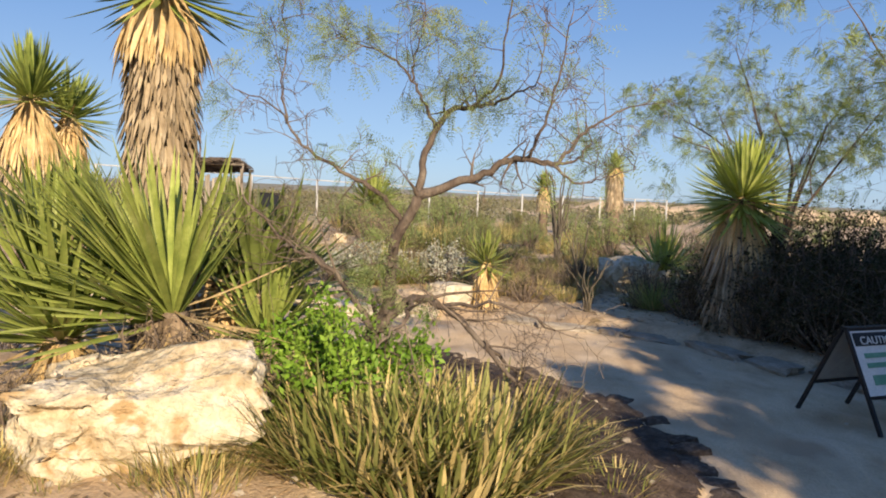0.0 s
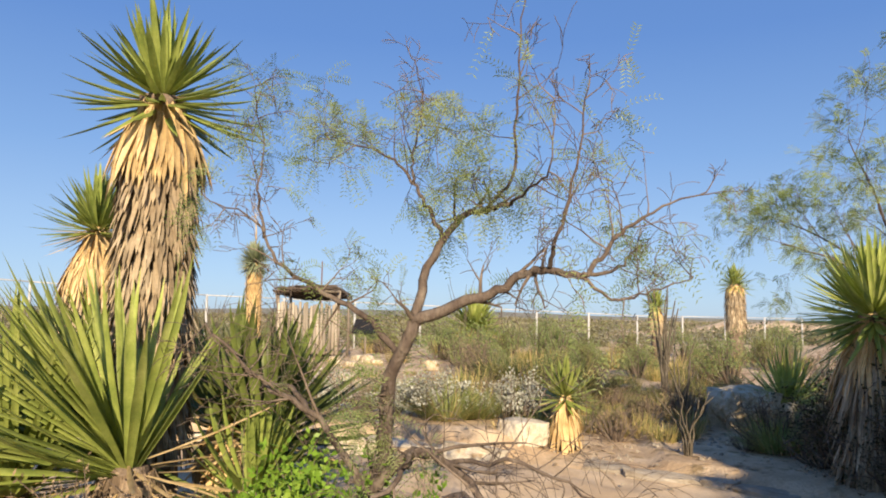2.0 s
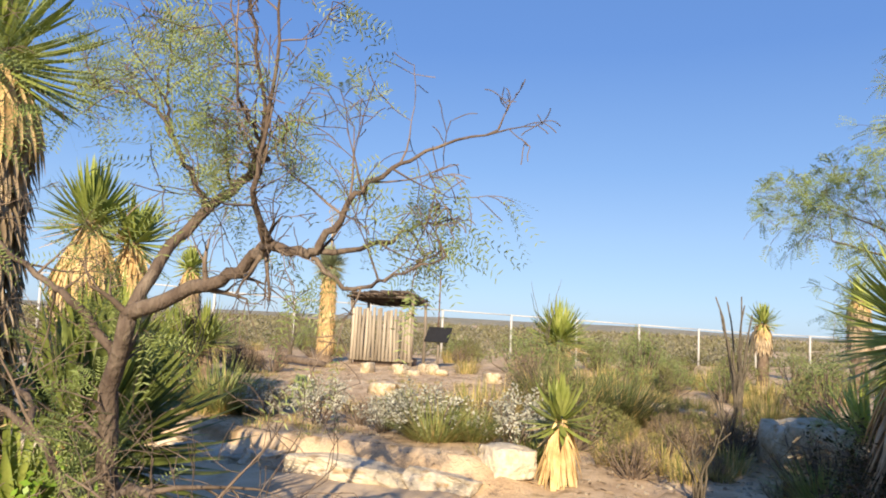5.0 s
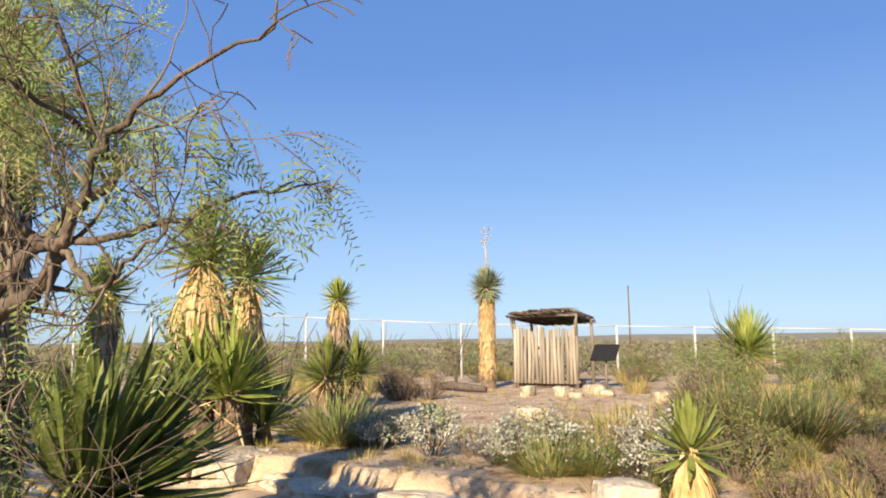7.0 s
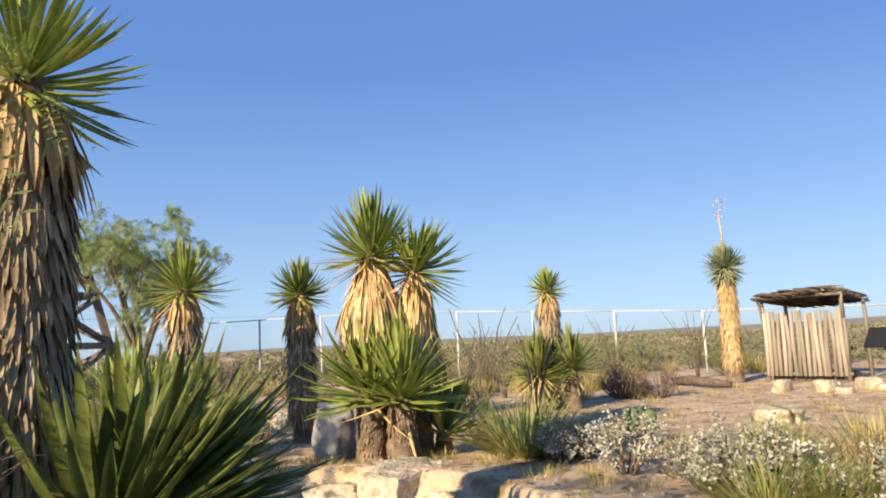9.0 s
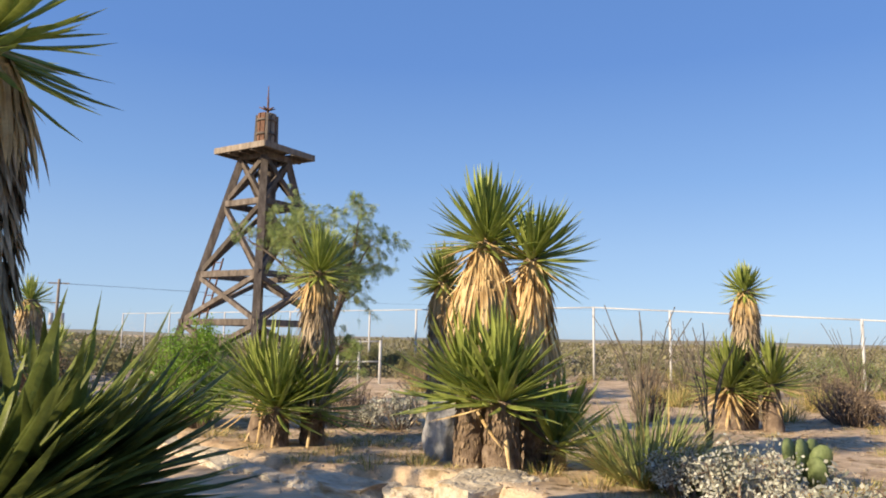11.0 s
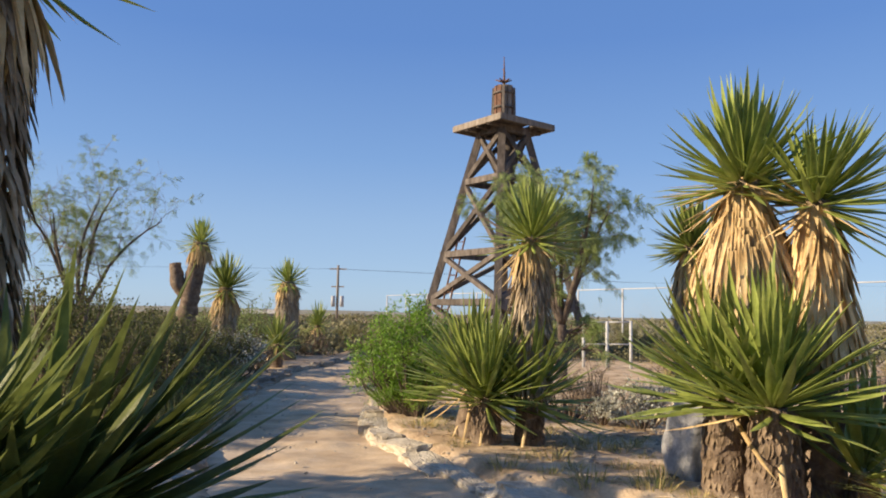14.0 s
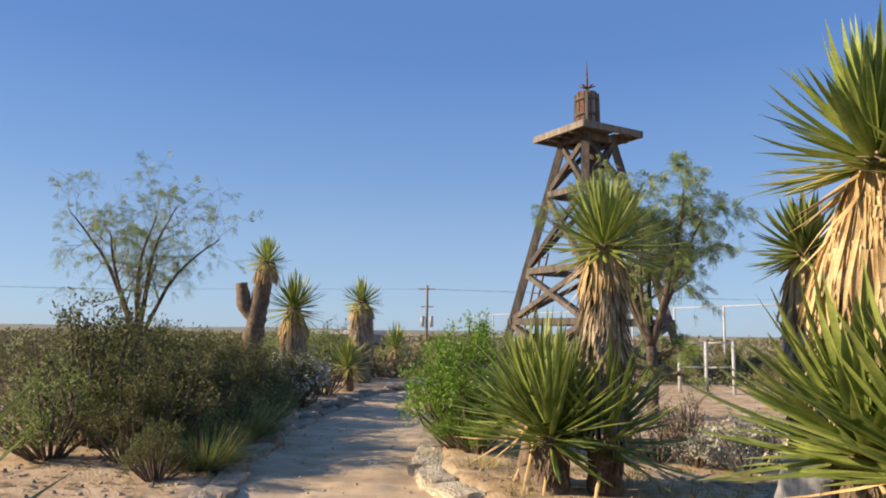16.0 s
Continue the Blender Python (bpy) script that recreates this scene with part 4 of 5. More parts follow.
# farther yuccas
for lab, x, y, h, tr, n, lf, go, gr in (
        ("yucca with golden skirt in the open bed", -6.76, 18.35, 2.4, 0.14, 110, 0.48, 0.4, 0.8),
        ("shaggy yucca with drooping dead skirt", -6.53, 12.7, 2.3, 0.13, 150, 0.52, 0.6, 1.7),
        ("distant yucca on a bare trunk", 8.24, 28.7, 2.6, 0.22, 110, 0.65, 0.3, 1.4),
        ("small trunked yucca among low brush", 2.58, 12.33, 0.62, 0.07, 55, 0.4, 0.5, 0),
        ("small yucca beyond the ocotillo", 5.71, 28.67, 1.85, 0.15, 90, 0.6, 0.4, 0.6),
        ("dark spiky yucca with dead skirt", -15.26, 3.81, 2.0, 0.2, 110, 0.85, 0.6, 0.8),
        ("yucca with shaggy trunk near the path's end", -19.0, 4.33, 2.3, 0.24, 110, 0.7, 0.4, 1.4),
        ("small yucca on a thin trunk", -22.75, 4.4, 1.0, 0.12, 80, 0.75, 0, 0),
        ("low agave-like yucca at the path's end", -16.36, 4.84, 0.6, 0.12, 90, 0.75, 0, 0)):
    yucca(lab, on(x, y), h, random.Random(int(x * 7 + y * 13)), tr, n, lf, gold=go, grey=gr, wide=0.055, single=False, bulge=1.5, lo=-30, group="far yuccas")

for lab, x, y, h, tr, n, lf, go, dr, wd in (
        ("low round yucca with golden skirt", -6.72, 17.95, 0.7, 0.22, 190, 0.85, 0, 130, 0.055),
        ("leafy green rosette yucca beside a round one", -6.35, 18.5, 0.8, 0.15, 130, 0.8, 0, 10, 0.05),
        ("dark round-headed yucca beyond the shrubs", -0.45, 29.09, 0.95, 0.25, 260, 1.3, 0, 110, 0.07),
        ("sharp green rosette yucca on the shaded slope", 5.65, 14.48, 0.25, 0.12, 110, 0.8, 0, 16, 0.05)):
    yucca(lab, on(x, y), h, random.Random(int(x * 7 + y * 13)), tr, n, lf, gold=go, grey=0, wide=wd, single=False, bulge=1.6, lo=-8, even=1.35, dry=dr, group="far yuccas")
yucca("yucca with thick head and brown shag over the shady bank", on(5.35, 10.8), 1.5, random.Random(19), 0.18, 300, 0.7, mat=YUCCA_LEAF, gold=0.7, grey=1.3, grey_len=0.45, bulge=1.8, wide=0.045, single=False, lo=-45, group="far yuccas")
yucca("tall pale-trunked yucca with round head beside the shelter", on(-6.95, 25.1), 3.0, random.Random(16), 0.2, 420, 0.62, mat=SOTOL_LEAF, gold=0.25, grey=2.6, bulge=1.15, wide=0.045, single=False, lo=-55, group="far yuccas", grey_mat=DEAD_GOLD)
forked = yucca("leaning forked yucca with bare brown trunk", on(-14.2, 3.1), 3.0, random.Random(17), 0.22, 110, 0.55, gold=0.4, grey=0, bulge=1.2, wide=0.04, single=False, lo=-30, shift=(0, 0.45), group="far yuccas")
stem(forked, random.Random(18), [(0.0, 0.2, 1.7), (0.05, -0.05, 2.05), (0.05, -0.12, 2.5)], [0.16, 0.17, 0.13], YUCCA_BARK, "stump")

# ---- leaning mesquite over the inner bed ----
mesq = thing("mesquite_tree", "leaning half-bare mesquite with thin feathery foliage", "tree")
limbs = [
    ([(1.3, 7.6, 0.0), (1.38, 7.55, 0.4), (1.56, 7.5, 0.75), (1.6, 7.42, 1.15), (1.76, 7.32, 1.53)], 0.07, 0.042),
    ([(1.76, 7.32, 1.53), (1.8, 7.48, 1.82), (1.95, 7.72, 2.13), (2.1, 7.58, 2.15), (2.24, 7.45, 2.16)], 0.034, 0.016),
    ([(1.87, 7.6, 1.99), (1.78, 7.58, 2.15), (1.69, 7.55, 2.31), (1.53, 7.59, 2.47), (1.3, 7.6, 2.55), (1.15, 7.62, 2.6)], 0.017, 0.004),
    ([(1.69, 7.55, 2.31), (1.7, 7.5, 2.45), (1.76, 7.42, 2.65), (1.72, 7.38, 2.95)], 0.011, 0.003),
    ([(2.1, 7.58, 2.15), (2.25, 7.4, 2.3), (2.29, 7.25, 2.6), (2.31, 7.12, 2.9), (2.33, 7.08, 3.2)], 0.014, 0.003),
    ([(2.24, 7.45, 2.16), (2.36, 7.2, 2.2), (2.45, 6.95, 2.25), (2.48, 6.85, 2.55)], 0.012, 0.003),
    ([(1.76, 7.32, 1.53), (1.95, 7.32, 1.61), (2.15, 7.34, 1.67), (2.33, 7.33, 1.78), (2.46, 7.2, 1.79), (2.62, 7.18, 1.76)], 0.04, 0.02),
    ([(2.46, 7.2, 1.79), (2.5, 7.02, 1.95), (2.57, 6.95, 2.25), (2.63, 6.9, 2.6)], 0.016, 0.004),
    ([(2.62, 7.18, 1.76), (2.72, 7.17, 1.88), (2.83, 7.17, 2.0), (3.0, 7.22, 2.1), (3.22, 7.29, 2.19)], 0.018, 0.004),
    ([(2.62, 7.18, 1.76), (2.78, 7.3, 1.8), (2.88, 7.5, 1.9), (2.95, 7.65, 1.95)], 0.014, 0.003),
    ([(2.62, 7.18, 1.76), (2.78, 7.18, 1.65), (2.95, 7.15, 1.7), (3.12, 7.12, 1.76)], 0.012, 0.003),
    ([(1.66, 7.37, 1.36), (1.5, 7.33, 1.55), (1.25, 7.33, 1.68), (0.99, 7.33, 1.84), (0.8, 7.48, 2.08), (0.5, 7.5, 2.2)], 0.026, 0.004),
    ([(0.88, 7.42, 1.98), (0.84, 7.4, 2.2), (0.88, 7.35, 2.45), (0.85, 7.3, 2.7)], 0.011, 0.003),
]
dead_limbs = [
    ([(1.5, 7.48, 0.6), (1.75, 7.4, 0.85), (1.96, 7.36, 0.8), (2.21, 7.15, 0.62), (2.47, 7.05, 0.35)], 0.031, 0.0078),
    ([(1.5, 7.48, 0.6), (1.2, 7.45, 1.0), (0.9, 7.38, 1.2), (0.64, 7.24, 1.5)], 0.020, 0.0047),
    ([(1.96, 7.36, 0.8), (2.31, 7.22, 0.85), (2.68, 7.21, 0.7)], 0.012, 0.0039),
    ([(2.21, 7.15, 0.62), (2.4, 7.3, 0.45), (2.65, 7.25, 0.25)], 0.014, 0.005),
    ([(1.2, 7.45, 1.0), (0.95, 7.6, 1.15), (0.75, 7.75, 1.1)], 0.016, 0.005),
    ([(1.75, 7.4, 0.85), (1.7, 7.15, 0.75), (1.55, 6.95, 0.6)], 0.018, 0.005),
]
twig_tree(random.Random(24), mesq, [(p, a * 0.86, b * 0.8) for p, a, b in limbs[9:11]], 3, 0.12, MESQ_LEAF, BARK, spread=0.95, twig_len=0.22, leaf_len=0.03, spray=2, thin=0.7, bushy=0.1, kink=0.012, gate=-0.1)
twig_tree(random.Random(21), mesq, [(p, a * 0.86, b * 0.8) for p, a, b in limbs[:9] + limbs[11:]], 3, 0.36, MESQ_LEAF, BARK, spread=0.95, twig_len=0.26, leaf_len=0.03, spray=2, thin=0.8, bushy=0.1, kink=0.012, gate=-0.1)
twig_tree(random.Random(23), mesq, [(p, a * 1.25, b * 1.5) for p, a, b in dead_limbs], 3, 0.0, MESQ_LEAF, BARK, spread=1.1, twig_len=0.46, thin=1.0, bushy=0.2, kink=0.02)

# other trees
tree("feathery mesquite behind the path", on(-12.56, 11.77), 4.5, 4.4, random.Random(31), trunk=0.12, n=10, leafiness=0.42, leaf_len=0.06, spray=3)
tree("sparse mesquite on the bank", on(-10.9, 2.6), 4.3, 3.2, random.Random(32), trunk=0.09, n=8, leafiness=0.2, leaf_len=0.045, spray=3)
tree("feathery mesquite over the shady bank", on(6.6, 12.2), 3.65, 3.4, random.Random(33), trunk=0.05, n=10, leafiness=0.27, leaf_len=0.045, spray=3, lean=(-0.35, 0.0))
tree("feathery mesquite over the shady bank", on(8.06, 10.85), 4.3, 3.8, random.Random(34), trunk=0.05, n=9, leafiness=0.22, leaf_len=0.055, spray=3)

# shrubs
bush("bright green leafy bush behind the boulder", on(1.33, 7.27), (1.15, 0.76), random.Random(41), BRIGHT_LEAF, 5200, 0.055, 26, 0.5)
feathery = bush("feathery bright green shrub beside the kerb", on(-8.08, 9.15), (1.6, 1.6), random.Random(42), BRIGHT_LEAF, 13000, 0.055, 44, 0.32)

# ---- shrubs: a few kinds built once, then set about ----
def spread(proto, places, rng, lo=0.75, hi=1.25):
    """Copies of one plant at the given places, each turned and sized a little differently."""
    for p in places:
        x, y = p[0], p[1]
        k = (p[2] if len(p) > 2 else 1.0) * rng.uniform(lo, hi)
        copy_thing(proto, Matrix.LocRotScale((x, y, hgt(x, y) - 0.02), Euler((0, 0, rng.uniform(0, 6.28))), (k, k, k * rng.uniform(0.85, 1.1))))


def region(n, rng, box, test, gap):
    """Random places in a box that pass the test and keep apart."""
    got = []
    for _ in range(n * 30):
        if len(got) >= n:
            break
        x, y = rng.uniform(box[0], box[1]), rng.uniform(box[2], box[3])
        d = float(path_distance(np.array([x]), np.array([y]))[0][0])
        if d > 0.35 and test(x, y) and all((x - a) ** 2 + (y - b) ** 2 > gap * gap for a, b in got):
            got.append((x, y))
    return got


def open_bed(x, y):
    """Away from the shelter, the tower, the sandy patches and the standing yuccas."""
    if -8.6 < x < -2.0 and 22.0 < y < 28.5 or abs(x + 24) < 3 and abs(y - 10.8) < 3:
        return False
    if y > 13.5 and abs(x - 4.3 + 0.5 * (y - 7.0)) < 1.8:
        return False
    if -7.5 < x < -1.5 and 13.0 < y < 20.5:
        return False
    return all((x - a) ** 2 + (y - b) ** 2 > 0.5 for a, b in ((-3.1, 12.5), (-5.5, 10.5), (-6.3, 10.8), (2.6, 12.75), (4.7, 17.0), (5.9, 15.2), (5, 14)))


silver = bush("silvery grey-leaved cenizo shrub", on(-0.55, 13.15), (0.75, 0.6), random.Random(51), SILVER_LEAF, 1900, 0.036, 18, 0.6, group="silver shrubs", name="silver_shrub", category="shrub")
brush = bush("dry twiggy brown brush", on(-6.19, 21.01), (1.1, 0.75), random.Random(52), DRY_BRUSH, 900, 0.04, 30, 0.35, group="dry brush", name="dry_shrub", category="shrub")
olive = bush("olive-green small-leaved desert shrub", on(2.4, 14.6), (1.2, 0.85), random.Random(53), OLIVE_LEAF, 2600, 0.045, 24, 0.4, group="olive shrubs", name="olive_shrub", category="shrub")
green = bush("feathery green desert shrub", on(0.55, 20.27), (1.5, 1.2), random.Random(54), MESQ_LEAF, 3200, 0.06, 26, 0.3, group="green shrubs", name="green_shrub", category="shrub")
tuft = grass("straw-coloured bunch grass tuft", on(-2.12, 24.33), 0.5, 0.5, random.Random(55), DRY_GRASS, 260, 0.01, 0.7, GREEN_GRASS, 0.35, group="grass tufts")
sotol = grass("dark green sotol with dense narrow leaves", on(2.11, 16.42), 0.5, 0.95, random.Random(56), SOTOL_DARK, 700, 0.014, 1.5, DRY_GRASS, 0.15, name="sotol", category="sotol", group="sotols")
lowgrass = grass("pale green low grass tuft", on(-2.21, 13.42), 0.6, 0.85, random.Random(57), PALE_GRASS, 760, 0.014, 1.7, DRY_GRASS, 0.14, group="grass tufts")
litter = grass("short dry grass tuft in sand", on(-1.16, 12.8), 0.25, 0.14, random.Random(58), DRY_GRASS, 90, 0.006, 1.0, GREEN_GRASS, 0.4, group="short tufts")

RS = random.Random(60)
spread(feathery, [(-7.7, 9.3, 0.55), (-8.45, 9.0, 0.6), (-8.0, 8.98, 0.45)], random.Random(43), 0.95, 1.05)
spread(silver, [(0.36, 13.1), (0.97, 12.83), (1.92, 13.07, 0.9), (-7.48, 12.31, 1.1), (-7.76, 11.82), (-12.27, 5.0, 1.7), (-13.02, 4.77, 1.6), (-1.45, 13.26, 0.8)], RS)
spread(brush, [(-0.16, 13.51, 0.7), (0.74, 13.41, 0.7), (-6.62, 20.63), (-7.2, 21.02, 0.9), (1.47, 13.48, 0.6), (-9.8, 4.62, 1.2), (-11.37, 4.24, 1.4), (-14.41, 3.06, 1.6), (-8.55, 4.75), (0.44, 7.02, 0.75), (0.84, 7.15, 0.7), (0.1, 7.0, 0.75), (0.62, 7.25, 0.7), (0.28, 7.1, 0.6), (-0.14, 6.89, 0.55), (-0.65, 6.85, 0.5),
               (-1.13, 9.63, 0.5), (-2.04, 9.07, 0.55), (-8.05, 11.43, 1.0), (-8.85, 11.83), (4.95, 12.81, 0.8), (4.25, 14.39, 0.8)], RS)
spread(olive, [(-7.18, 5.53, 1.1), (-7.92, 5.28, 1.2), (-9.1, 5.45, 1.0), (-6.51, 6.03, 0.6), (-10.65, 5.29, 0.9), (-9.44, 3.93, 1.5), (-12.29, 3.77, 1.5), (1.85, 14.89, 0.6), (1.5, 16.4, 0.6), (2.73, 15.45, 0.6), (-0.37, 15.3, 0.5), (3.06, 22.47), (2.07, 13.87, 0.5), (-21.52, 8.84, 1.2), (-19.4, 8.92)], RS)
spread(green, [(0.95, 7.6, 0.42), (0.6, 7.75, 0.42), (1.15, 7.9, 0.4), (-1.18, 25.95), (-0.11, 26.6, 1.1), (0.79, 29.8, 1.2), (2.12, 28.62), (-8.07, 5.7, 0.55), (-15.98, 9.14, 0.9), (-17.59, 2.78, 1.3), (-20.59, 2.87, 1.3), (2.5, 19.49, 0.9), (1.36, 18.27, 0.8), (3.37, 23.47, 0.9), (6.26, 20.48, 0.9), (-6.35, 4.59, 0.9), (-8.87, 2.64, 1.3), (-6.9, 6.15, 0.5), (-5.9, 6.1, 0.42), (-8.6, 5.75, 0.6), (-10.2, 5.5, 0.6)], RS)
spread(tuft, [(-0.21, 23.8), (2.53, 25.38, 1.3), (4.09, 24.91, 1.2), (5.22, 22.12, 1.2), (1.12, 14.82, 1.2), (-6.8, 6.33, 0.9), (-7.5, 6.17, 0.8), (0.83, 15.11, 0.9), (1.87, 20.81, 1.2), (6.74, 23.64, 1.3)], RS)
spread(sotol, [(2.67, 17.16), (1.48, 17.26, 0.9), (5.81, 15.27, 0.85), (-0.37, 25.11, 0.8)], RS)
spread(lowgrass, [(1.13, 12.72, 0.55), (1.48, 12.96, 0.5), (-1.89, 13.67, 0.8), (-6.33, 6.5, 0.6), (2.18, 13.14, 0.6), (-0.07, 14.91, 0.8), (-8.28, 6.0, 0.7), (4.89, 12.28, 0.7)], RS)
spread(litter, region(150, RS, (-9, 2.4, 9.3, 16), lambda x, y: True, 0.3) + region(30, RS, (-2, 3, 5.9, 8), lambda x, y: True, 0.25) + region(25, RS, (-7, 0, 17, 24), lambda x, y: True, 0.5), RS, 0.6, 1.4)

spread(brush, region(34, RS, (-20, 9, 14.5, 31), open_bed, 1.3), RS, 0.6, 1.3)
spread(olive, region(26, RS, (-22, 10, 15.5, 32), open_bed, 1.6), RS, 0.6, 1.2)
spread(green, region(14, RS, (-22, 11, 20, 33), open_bed, 2.2), RS, 0.6, 1.1)
spread(tuft, region(60, RS, (-20, 10, 14.5, 31), open_bed, 0.8), RS, 0.6, 1.3)
spread(brush, region(22, RS, (2.2, 5.6, 12.3, 18.0), open_bed, 0.5), RS, 0.3, 0.7)
spread(tuft, region(30, RS, (2.2, 6.0, 12.3, 19.0), open_bed, 0.4), RS, 0.4, 0.9)
spread(olive, region(8, RS, (2.4, 5.6, 13.0, 18.0), open_bed, 0.8), RS, 0.4, 0.7)
# scrub on the far side of the path and behind the bank
spread(brush, region(22, RS, (-24, -7, -3, 5.0), lambda x, y: True, 1.6), RS, 0.9, 1.6)
spread(olive, region(26, RS, (-26, -7, -5, 5.0), lambda x, y: True, 1.6), RS, 0.8, 1.5)
spread(green, region(12, RS, (-30, -9, -6, 3.5), lambda x, y: True, 2.0), RS, 0.8, 1.3)
spread(olive, region(16, RS, (-34, -24, 3, 22), open_bed, 1.8), RS, 0.9, 1.5)

thick = bush("dense dark green leafy shrub on the bank", on(-8.0, 5.3), (1.5, 1.3), random.Random(62), BANK_LEAF, 4800, 0.05, 34, 0.4, group="bank shrubs", name="bank_shrub", category="shrub")
spread(thick, [(-7.2, 5.3, 0.8), (-9.2, 5.2, 0.9), (-10.4, 4.9, 1.0), (-8.6, 4.3, 1.2), (-6.3, 5.6, 0.7), (-11.8, 4.3, 1.0), (-7.3, 4.4, 1.2), (-13.0, 3.2, 1.2), (-10.0, 3.6, 1.2), (-5.6, 6.4, 0.45), (-6.7, 5.9, 0.8), (-7.9, 5.6, 0.95), (-9.6, 4.6, 1.15)], RS, 0.9, 1.15)
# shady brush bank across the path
# the thicket's shade is put into its leaf colour
dark = bush("dense brush thicket with shade in its leaf colour", on(6.05, 10.17), (1.7, 1.25), random.Random(61), SHRUB_SHADED, 5200, 0.04, 40, 0.4, group="thicket shrubs", name="thicket_shrub", category="shrub")
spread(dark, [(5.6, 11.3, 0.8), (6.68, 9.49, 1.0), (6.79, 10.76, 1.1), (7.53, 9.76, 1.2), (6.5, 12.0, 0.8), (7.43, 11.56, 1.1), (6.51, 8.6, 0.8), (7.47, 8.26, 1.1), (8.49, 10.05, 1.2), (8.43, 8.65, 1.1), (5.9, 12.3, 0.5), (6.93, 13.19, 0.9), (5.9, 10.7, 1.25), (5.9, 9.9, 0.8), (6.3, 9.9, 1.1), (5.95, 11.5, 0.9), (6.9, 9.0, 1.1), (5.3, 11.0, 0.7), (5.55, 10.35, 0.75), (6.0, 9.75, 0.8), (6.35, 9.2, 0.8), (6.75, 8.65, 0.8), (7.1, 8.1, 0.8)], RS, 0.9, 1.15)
spread(brush, [(5.42, 10.45, 0.9), (5.9, 9.61, 0.9), (5.15, 11.46, 0.7), (6.41, 9.01, 0.9), (5.63, 11.76, 1.2), (5.96, 11.25, 1.4)], RS, 0.9, 1.2)
# trees over the walker's start that throw the streaked shade on the path
for k, (x, y, h, w) in enumerate(((7.5, 2.4, 4.2, 3.6), (9.0, 3.9, 4.4, 4.0), (7.8, 5.0, 4.0, 3.0), (7.9, -0.3, 4.6, 4.0))):
    tree("leafy mesquite beside the path's start", on(x, y), h, w, random.Random(71 + k), trunk=0.1, n=9, leafiness=0.7, leaf_len=0.11, spray=6)
tree("sparse mesquite in the inner bed", on(-2.3, 4.1), 3.7, 3.2, random.Random(79), trunk=0.08, n=9, leafiness=0.35, leaf_len=0.07, spray=4)

# ocotillos and bare shrubs
ocotillo("dark upright ocotillo with bare canes", on(4.5, 18.1), 2.0, 11, random.Random(81), 0.22, "ocotillos", 0.028)
ocotillo("small bare ocotillo at the path edge", on(3.87, 11.83), 0.75, 7, random.Random(82), 0.5, "ocotillos", 0.012)
for k, (x, y, h, n, sp) in enumerate(((-5.5, 15.44, 2.0, 8, 0.4), (-4.81, 16.06, 1.7, 7, 0.55), (-8.28, 17.19, 1.9, 8, 0.45), (-11.26, 20.64, 1.9, 9, 0.45), (-12.83, 21.38, 1.8, 9, 0.5), (-11.91, 26.13, 2.0, 12, 0.5), (-8.83, 26.2, 2.0, 14, 0.4), (-0.75, 28.31, 3.0, 5, 0.25), (-9.56, 19.47, 1.6, 8, 0.5), (4.18, 14.08, 1.2, 7, 0.3))):
    ocotillo("bare branching grey ocotillo canes", on(x, y), h, n, random.Random(90 + k), sp, "ocotillos", 0.016)

# yucca bloom stalk beside the shelter
t = thing("bloom_stalk", "dry pale flower stalk above a yucca head", "flower stalk", (-6.95, 25.1, 3.6))
s = Shape()
s.tube([(0, 0, -0.35), (0.01, 0, 0.4), (-0.03, 0, 0.95)], [0.03, 0.025, 0.012], 6)
part("stalk", s, DEAD_GOLD, t)
s = Shape()
rb = random.Random(91)
for _ in range(60):
    p = Vector((rb.uniform(-0.13, 0.13), rb.uniform(-0.13, 0.13), rb.uniform(0.75, 1.35)))
    d = rdir(rb, 0.3)
    s.leaf(p, d, d.cross(rdir(rb)).normalized(), 0.09, 0.03)
part("seed_heads", s, DEAD_GREY, t, kind="stuff")

# prickly pear
t = thing("prickly_pear", "low grey-green prickly pear cactus", "cactus", on(-1.79, 14.82))
rb = random.Random(92)
for k in range(9):
    s = Shape()
    a, el = rb.uniform(0, 6.28), rb.uniform(0.4, 1.3)
    c = Vector((math.cos(a) * 0.22 * rb.random(), math.sin(a) * 0.22 * rb.random(), 0.12 + 0.2 * rb.random()))
    m = Euler((rb.uniform(-0.4, 0.4), rb.uniform(-0.4, 0.4), a)).to_matrix()
    ring = [m @ Vector((0.1 * math.cos(q), 0, 0.14 * math.sin(q))) for q in (2 * math.pi * i / 12 for i in range(12))]
    off = m @ Vector((0, 0.015, 0))
    s.add([c + r + off for r in ring] + [c + r - off for r in ring] + [c + off * 1.8, c - off * 1.8],
          [(i, (i + 1) % 12, 12 + (i + 1) % 12, 12 + i) for i in range(12)] + [(24, (i + 1) % 12, i) for i in range(12)] + [(25, 12 + i, 12 + (i + 1) % 12) for i in range(12)])
    part("pad", s, CACTUS, t)

